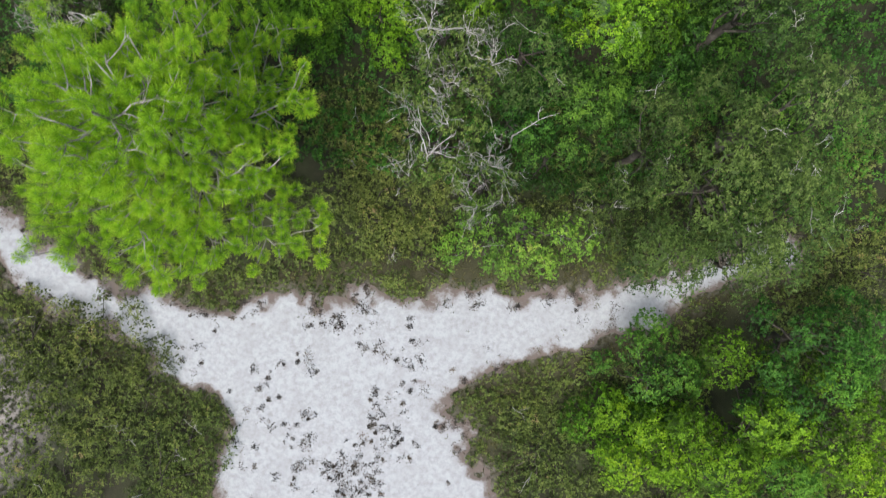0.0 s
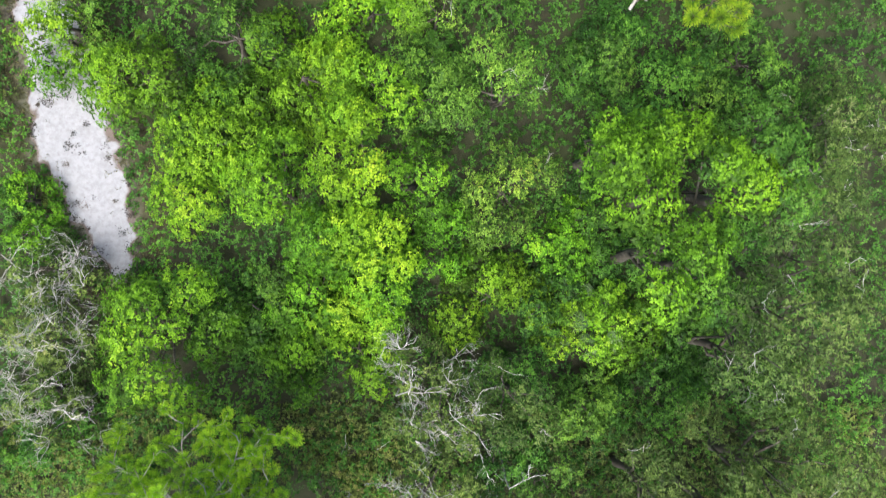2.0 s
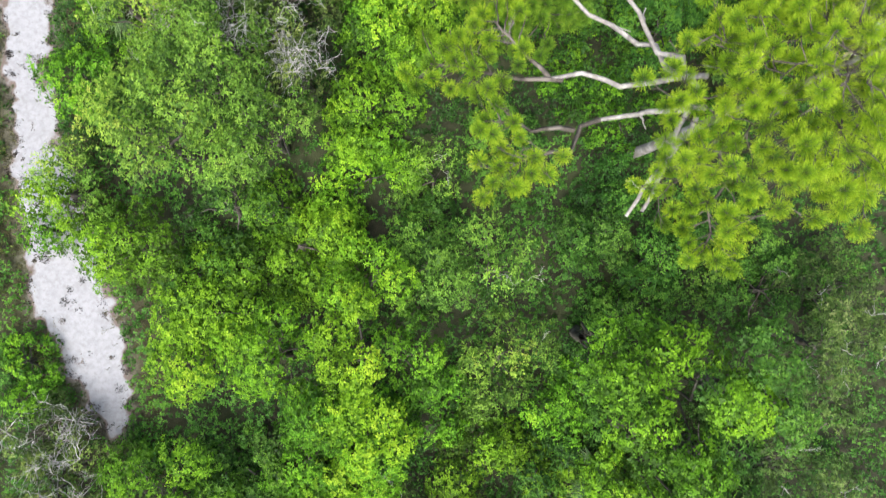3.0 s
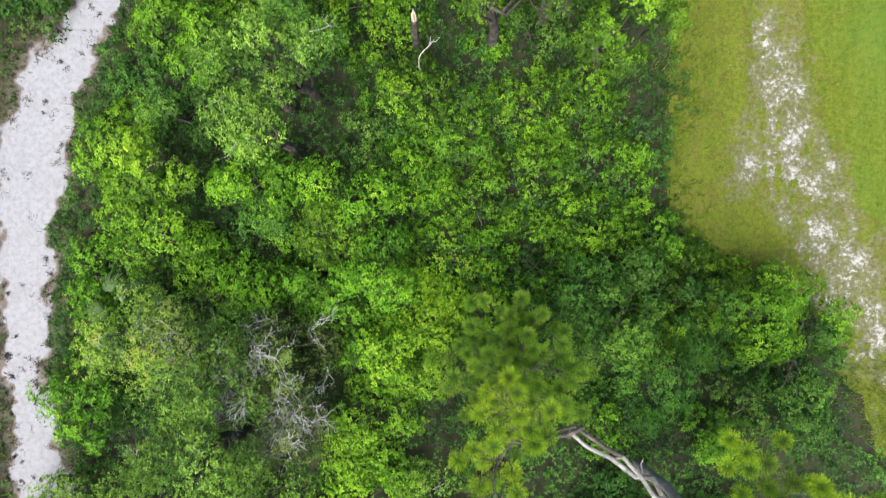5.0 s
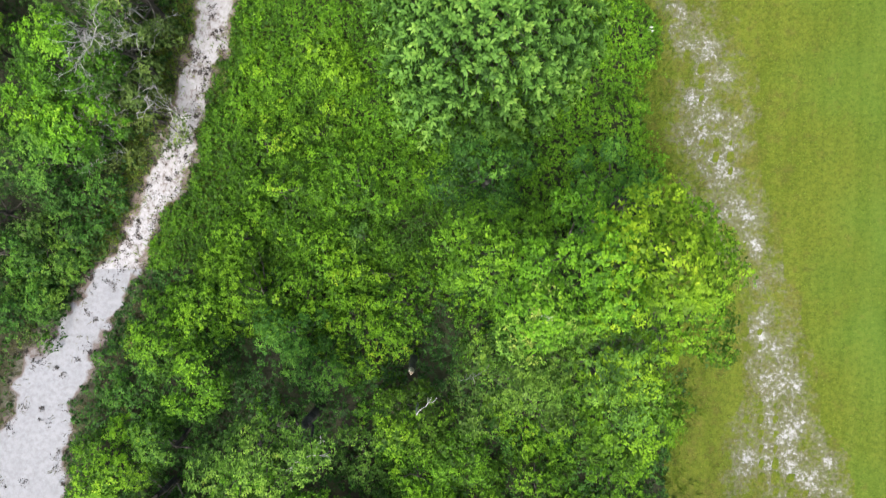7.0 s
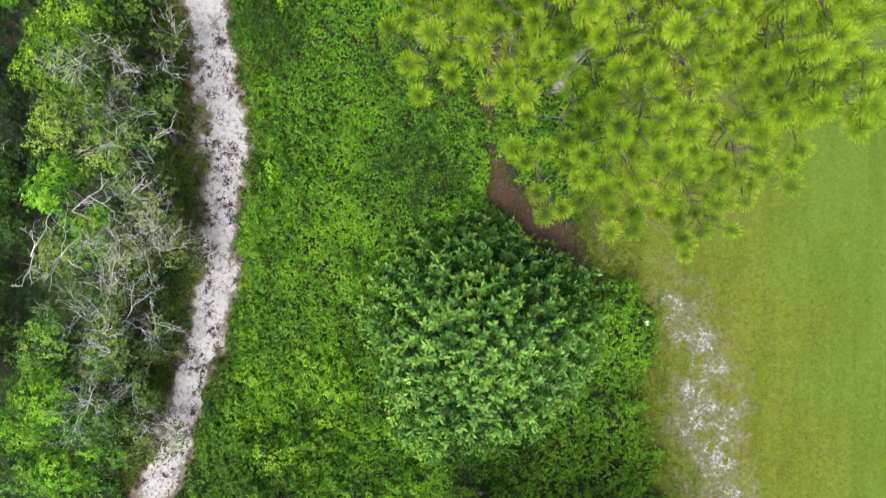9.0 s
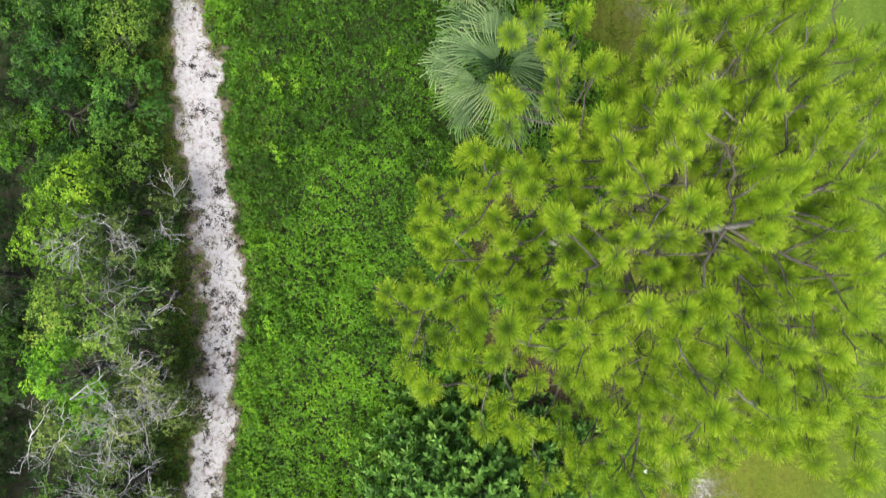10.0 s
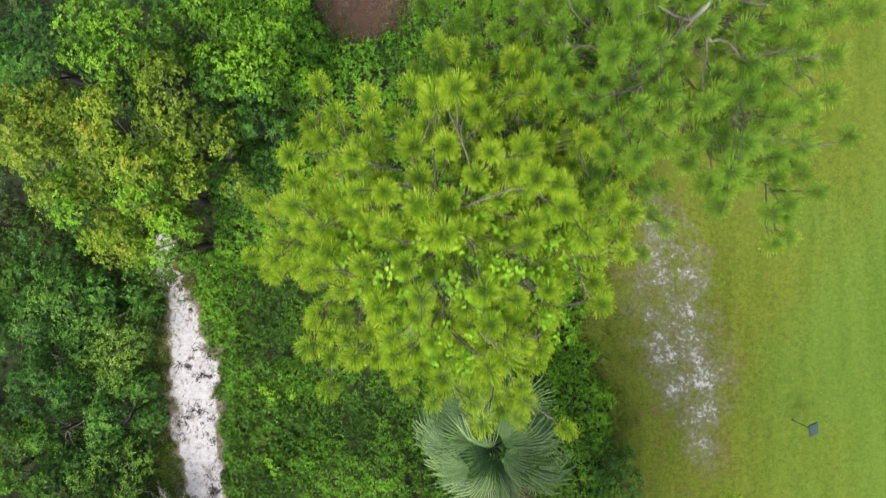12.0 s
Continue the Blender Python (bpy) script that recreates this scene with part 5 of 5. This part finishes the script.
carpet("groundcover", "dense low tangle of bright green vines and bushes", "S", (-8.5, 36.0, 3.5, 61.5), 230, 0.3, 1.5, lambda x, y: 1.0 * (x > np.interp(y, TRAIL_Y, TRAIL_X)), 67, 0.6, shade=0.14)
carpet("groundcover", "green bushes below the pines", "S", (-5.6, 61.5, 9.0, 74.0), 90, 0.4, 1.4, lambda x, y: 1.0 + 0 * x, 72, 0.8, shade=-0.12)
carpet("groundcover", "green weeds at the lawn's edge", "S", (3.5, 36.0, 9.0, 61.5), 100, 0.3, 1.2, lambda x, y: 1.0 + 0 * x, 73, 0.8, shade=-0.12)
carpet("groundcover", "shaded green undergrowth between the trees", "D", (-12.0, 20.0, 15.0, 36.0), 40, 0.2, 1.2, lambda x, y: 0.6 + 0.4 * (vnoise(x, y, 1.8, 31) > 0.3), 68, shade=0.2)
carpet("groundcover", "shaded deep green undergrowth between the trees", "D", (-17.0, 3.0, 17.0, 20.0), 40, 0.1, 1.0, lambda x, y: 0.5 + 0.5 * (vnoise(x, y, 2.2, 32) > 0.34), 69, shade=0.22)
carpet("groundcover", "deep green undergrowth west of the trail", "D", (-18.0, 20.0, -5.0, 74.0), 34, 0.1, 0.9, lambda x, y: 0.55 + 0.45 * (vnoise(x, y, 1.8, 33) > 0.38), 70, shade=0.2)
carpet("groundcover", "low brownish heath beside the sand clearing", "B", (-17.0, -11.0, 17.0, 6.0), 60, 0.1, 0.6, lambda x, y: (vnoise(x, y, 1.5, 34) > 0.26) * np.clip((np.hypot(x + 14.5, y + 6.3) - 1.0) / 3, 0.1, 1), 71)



def far_woodland(label, boxes, seed):
    """The wood's closed canopy beyond the trees that stand near the way: mounded heaps of coarse leaf sprays."""
    rg = np.random.default_rng(seed)
    spots = np.concatenate([np.c_[rg.uniform(a, c, int((c - a) * (d - b) * 2.1)), rg.uniform(b, d, int((c - a) * (d - b) * 2.1))] for a, b, c, d in boxes])
    x, y = spots.T
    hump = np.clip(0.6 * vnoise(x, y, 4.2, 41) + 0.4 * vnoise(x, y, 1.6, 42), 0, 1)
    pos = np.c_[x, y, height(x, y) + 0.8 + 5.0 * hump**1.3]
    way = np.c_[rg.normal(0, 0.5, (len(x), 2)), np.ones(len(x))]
    # Light on the mounds is put into the tone: higher sprays are paler.
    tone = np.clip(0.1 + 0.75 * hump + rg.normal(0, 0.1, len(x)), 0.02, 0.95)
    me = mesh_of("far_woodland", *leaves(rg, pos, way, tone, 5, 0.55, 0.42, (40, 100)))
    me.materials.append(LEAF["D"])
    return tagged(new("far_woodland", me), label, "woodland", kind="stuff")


far_woodland("closed green woodland canopy stretching away from the trail", ((-48, -36, -15.6, 96), (-15.6, -36, 17, -14), (-15.6, 72.5, 8, 96)), 77)

# ---- litter, grass ----


def scatter(field, box, count, seed):
    """Places in a box, kept with the chance that a field gives."""
    rg = np.random.default_rng(seed)
    x, y = rg.uniform(box[0], box[2], count), rg.uniform(box[1], box[3], count)
    keep = rg.random(count) < field(x, y)
    return x[keep], y[keep]


def litter(name, label, field, box, count, seed, piece=0.048, clump=(8, 34), lift=0.02, spread=0.085):
    """Dead leaves and twigs in small dark clumps on bare sand."""
    rg = np.random.default_rng(seed)
    x, y = scatter(field, box, count, seed)
    num = rg.integers(clump[0], clump[1], len(x))
    cx, cy = np.repeat(x, num), np.repeat(y, num)
    wide = np.repeat(rg.uniform(0.02, spread, len(x)), num)
    px, py = cx + rg.normal(0, 1, len(cx)) * wide, cy + rg.normal(0, 1, len(cx)) * wide
    pos = np.c_[px, py, height(px, py) + lift + rg.uniform(0.005, 0.03, len(px))]
    way = np.c_[rg.normal(0, 0.4, (len(px), 2)), np.ones(len(px))]
    tone = np.repeat(np.clip(rg.normal(0.25, 0.2, len(x)), 0, 0.9), num)
    v, f, t = leaves(rg, pos, way, tone, 2, piece * 1.3, piece * 0.8, (60, 110))
    me = mesh_of(name, v, f, t)
    me.materials.append(LITTER)
    return tagged(new(name, me), label, "litter", kind="stuff")


def grass(name, label, field, box, count, seed, tall, material, blades=1):
    """Blades of grass, each a bent sliver."""
    rg = np.random.default_rng(seed)
    x, y = scatter(field, box, count, seed)
    x, y = np.repeat(x, blades) + rg.normal(0, 0.05, len(x) * blades), np.repeat(y, blades) + rg.normal(0, 0.05, len(y) * blades)
    n = len(x)
    a = rg.uniform(0, 6.28, n)
    h = tall * rg.uniform(0.5, 1.3, n)
    lean = rg.uniform(0.3, 1.2, n) * h
    foot = np.c_[x, y, height(x, y) + 0.01]
    side = np.c_[-np.sin(a), np.cos(a), 0 * a] * (0.006 + 0.04 * tall)
    tip = foot + np.c_[np.cos(a) * lean, np.sin(a) * lean, h]
    v = np.stack([foot + side, foot - side, tip], 1).reshape(-1, 3)
    t = np.repeat(np.clip(rg.normal(0.45, 0.2, n), 0, 1), 3)
    me = mesh_of(name, v, np.arange(3 * n).reshape(-1, 3), t)
    me.materials.append(material)
    return tagged(new(name, me), label, "grass", kind="stuff")


litter("leaf_litter", "dark clumps of dead leaves scattered over white sand",
       lambda x, y: (fork_field(x, y) > 0.05) * np.clip(0.10 + 1.1 * np.exp(-((x + 1.2) ** 2 / 5 + (y + 5.2) ** 2 / 11)) + 0.5 * np.exp(-((x + 2.8) ** 2 + (y + 1.4) ** 2) / 1.6) + 0.35 * (fork_field(x, y) < 0.5), 0, 1) * (vnoise(x, y, 0.9, 20) > 0.42),
       (-16, -12, 12, 3), 5500, 71, 0.046, (5, 34), spread=0.11)
litter("leaf_litter", "dark specks of dead leaves along the sand trail",
       lambda x, y: (trail_field(x, y) > -0.1) * np.clip(0.12 + 0.5 * (y > 36) + 0.25 * (trail_field(x, y) < 0.3), 0, 1) * (vnoise(x, y, 0.7, 21) > 0.35),
       (-15, 9, -4, 63), 11000, 72, 0.046, (6, 26), spread=0.10)
litter("pine_needles", "fallen brown pine needles and twigs on the straw path", lambda x, y: 1.0 * (straw_field(x, y) > -0.05), (-15, 45, 9, 73), 9000, 78, 0.06, (4, 14), 0.02, 0.12)
grass("dry_grass", "dry brownish grass along the trail's edges",
      lambda x, y: np.exp(-((np.maximum(trail_field(x, y), fork_field(x, y)) + 0.6) / 0.65) ** 2) * (vnoise(x, y, 0.8, 22) > 0.25), (-17, -12, 14, 63), 90000, 73, 0.14, DRY, 3)
grass("lawn_grass", "short green and yellowish lawn grass",
      lambda x, y: (lawn_field(x, y) > 0) * np.where(patch_field(x, y) > 0, 0.8, 1.0), (5, 20, 17.5, 70), 150000, 74, 0.07, GRASS)
grass("weeds", "rough grass under the woodland's edge",
      lambda x, y: np.exp(-((lawn_field(x, y) - 0.2) / 0.8) ** 2), (5, 20, 17, 70), 60000, 75, 0.2, GRASS, 2)

grass("weeds", "olive grass along the footpath's edges",
      lambda x, y: np.exp(-((trail_field(x, y) + 0.6) / 0.55) ** 2), (-12, 36, -3, 64), 130000, 76, 0.13, GRASS, 2)
grass("weeds", "sparse green weeds growing into the straw path",
      lambda x, y: np.exp(-((straw_field(x, y) + 0.05) / 0.45) ** 2), (-15, 45, 9, 73), 90000, 79, 0.16, GRASS, 2)

# ---- dead wood ----


def dead_branch(label, ways, seed, depth=1, thick=1.0):
    rg = np.random.default_rng(seed)
    x, y, _ = ways[0][0]
    root = thing("dead_branch", label, "branch", "dead branches", (x, y, on_ground(x, y)))
    off = np.array([x, y, on_ground(x, y)])
    paths = [bent(rg, (0, 0, -0.1), np.array(ways[0][0]) - off, 0.05 * thick, 0.035 * thick, 0.06)]
    for a, b in ways:
        path = bent(rg, np.array(a) - off, np.array(b) - off, 0.025 * thick, 0.010 * thick, 0.07, 5)
        paths.append(path)
        for _ in range(3):
            twig_paths(rg, path[rg.integers(1, 5), :3], unit(path[4, :3] - path[0, :3]) + rg.normal(0, 0.8, 3), 0.28, 0.011, depth, paths)
    part("wood", tube_mesh("wood", paths, 5), DEAD, root)


dead_branch("bleached dead branch over grey scrub", (((-0.16, 6.9, 2.9), (1.36, 7.13, 3.0)), ((0.2, 6.95, 2.95), (0.32, 7.5, 3.1))), 81, 1, 0.65)
dead_branch("bleached dead branch among shrubs", (((0.58, 3.26, 3.5), (1.2, 3.87, 4.0)), ((0.6, 3.3, 3.6), (0.21, 4.48, 4.0)), ((0.6, 3.4, 3.6), (1.4, 3.3, 3.8))), 82, 1, 0.65)
dead_branch("thin pale dead branch in a shrub", (((3.05, 4.3, 3.0), (3.74, 4.77, 3.3)),), 83, 1, 0.65)
dead_branch("crooked grey dead limb over a dark gap", (((-10.24, 6.4, 2.5), (-8.86, 6.06, 2.7)),), 84, 1, 0.65)
dead_branch("short pale broken branch", (((0.6, 31.9, 3.0), (0.95, 32.3, 3.2)),), 85, 0, 0.7)
dead_branch("long bleached branch reaching towards the footpath", (((-8.3, 44.1, 2.5), (-7.0, 45.2, 2.9)), ((-7.8, 44.5, 2.6), (-7.1, 44.3, 2.9)), ((-7.5, 44.8, 2.7), (-7.3, 45.7, 3.0))), 87, 2, 0.6)
dead_branch("bleached forked branch above the scrub", (((-8.3, 47.6, 4.2), (-7.2, 48.4, 4.5)), ((-7.8, 48.0, 4.3), (-7.0, 47.6, 4.6))), 88, 2, 0.6)
dead_branch("crooked pale branch in a gap of the scrub", (((-9.6, 46.4, 3.9), (-8.9, 47.2, 4.3)), ((-9.5, 46.5, 3.9), (-9.7, 45.6, 4.1))), 89, 2, 0.6)
sg = np.random.default_rng(86)
snag = thing("snag", "broken dead trunk with a pale torn top", "tree stump", "", (0.42, 33.1, on_ground(0.42, 33.1)))
part("trunk", tube_mesh("trunk", [bent(sg, (0, 0, -0.1), (0.02, 0.02, 2.75), 0.13, 0.10, 0.01, 6)], 9), BARK, snag)
part("torn_top", tube_mesh("torn_top", [[(0.02 + dx, 0.02 + dy, 2.6, 0.05), (0.02 + dx * 0.9, 0.03 + dy, 2.95 + h, 0.035), (0.02 + dx * 0.8, 0.06 + dy, 3.1 + h, 0.006)] for dx, dy, h in ((0.05, 0, 0.1), (-0.04, 0.03, 0.0), (0, -0.05, 0.05), (0.0, 0.05, 0.2))], 6), PALE_WOOD, snag, "pale splintered wood")

# ---- small things on the lawn ----


def boxy(name, size, bevel):
    bm = bmesh.new()
    bmesh.ops.create_cube(bm, size=1.0)
    bmesh.ops.scale(bm, vec=size, verts=bm.verts)
    bmesh.ops.bevel(bm, geom=bm.edges[:], offset=bevel, segments=2, affect="EDGES")
    me = bpy.data.meshes.new(name)
    bm.to_mesh(me)
    bm.free()
    return me


lz = on_ground(13.52, 55.95)
light = thing("solar_light", "dark square solar panel light on a thin stake in the lawn", "garden light", "", (13.52, 55.95, lz))
part("stake", tube_mesh("stake", [[(0, 0, -0.1, 0.016), (0, 0, 0.5, 0.014), (0.02, 0, 1.08, 0.012)]], 8), DARK_METAL, light)
part("panel", boxy("panel", (0.36, 0.40, 0.05), 0.015), DARK_METAL, light).matrix_basis = pose(0.05, 0, 1.1, 10, 18, 12)
part("spike", tube_mesh("spike", [[(0, 0, 0.0, 0.05), (0, 0, 0.06, 0.03), (0, 0, 0.10, 0.015)]], 8), DARK_METAL, light)
cap = thing("pipe_cap", "white plastic pipe cap standing in the grass", "pipe", "", (8.47, 44.05, on_ground(8.47, 44.05)))
part("pipe", tube_mesh("pipe", [[(0, 0, -0.1, 0.07), (0, 0, 0.12, 0.07)]], 14), WHITE_PLASTIC, cap)
part("cap", tube_mesh("cap", [[(0, 0, 0.08, 0.095), (0, 0, 0.16, 0.095), (0, 0, 0.175, 0.08), (0, 0, 0.18, 0.002)]], 14), WHITE_PLASTIC, cap)
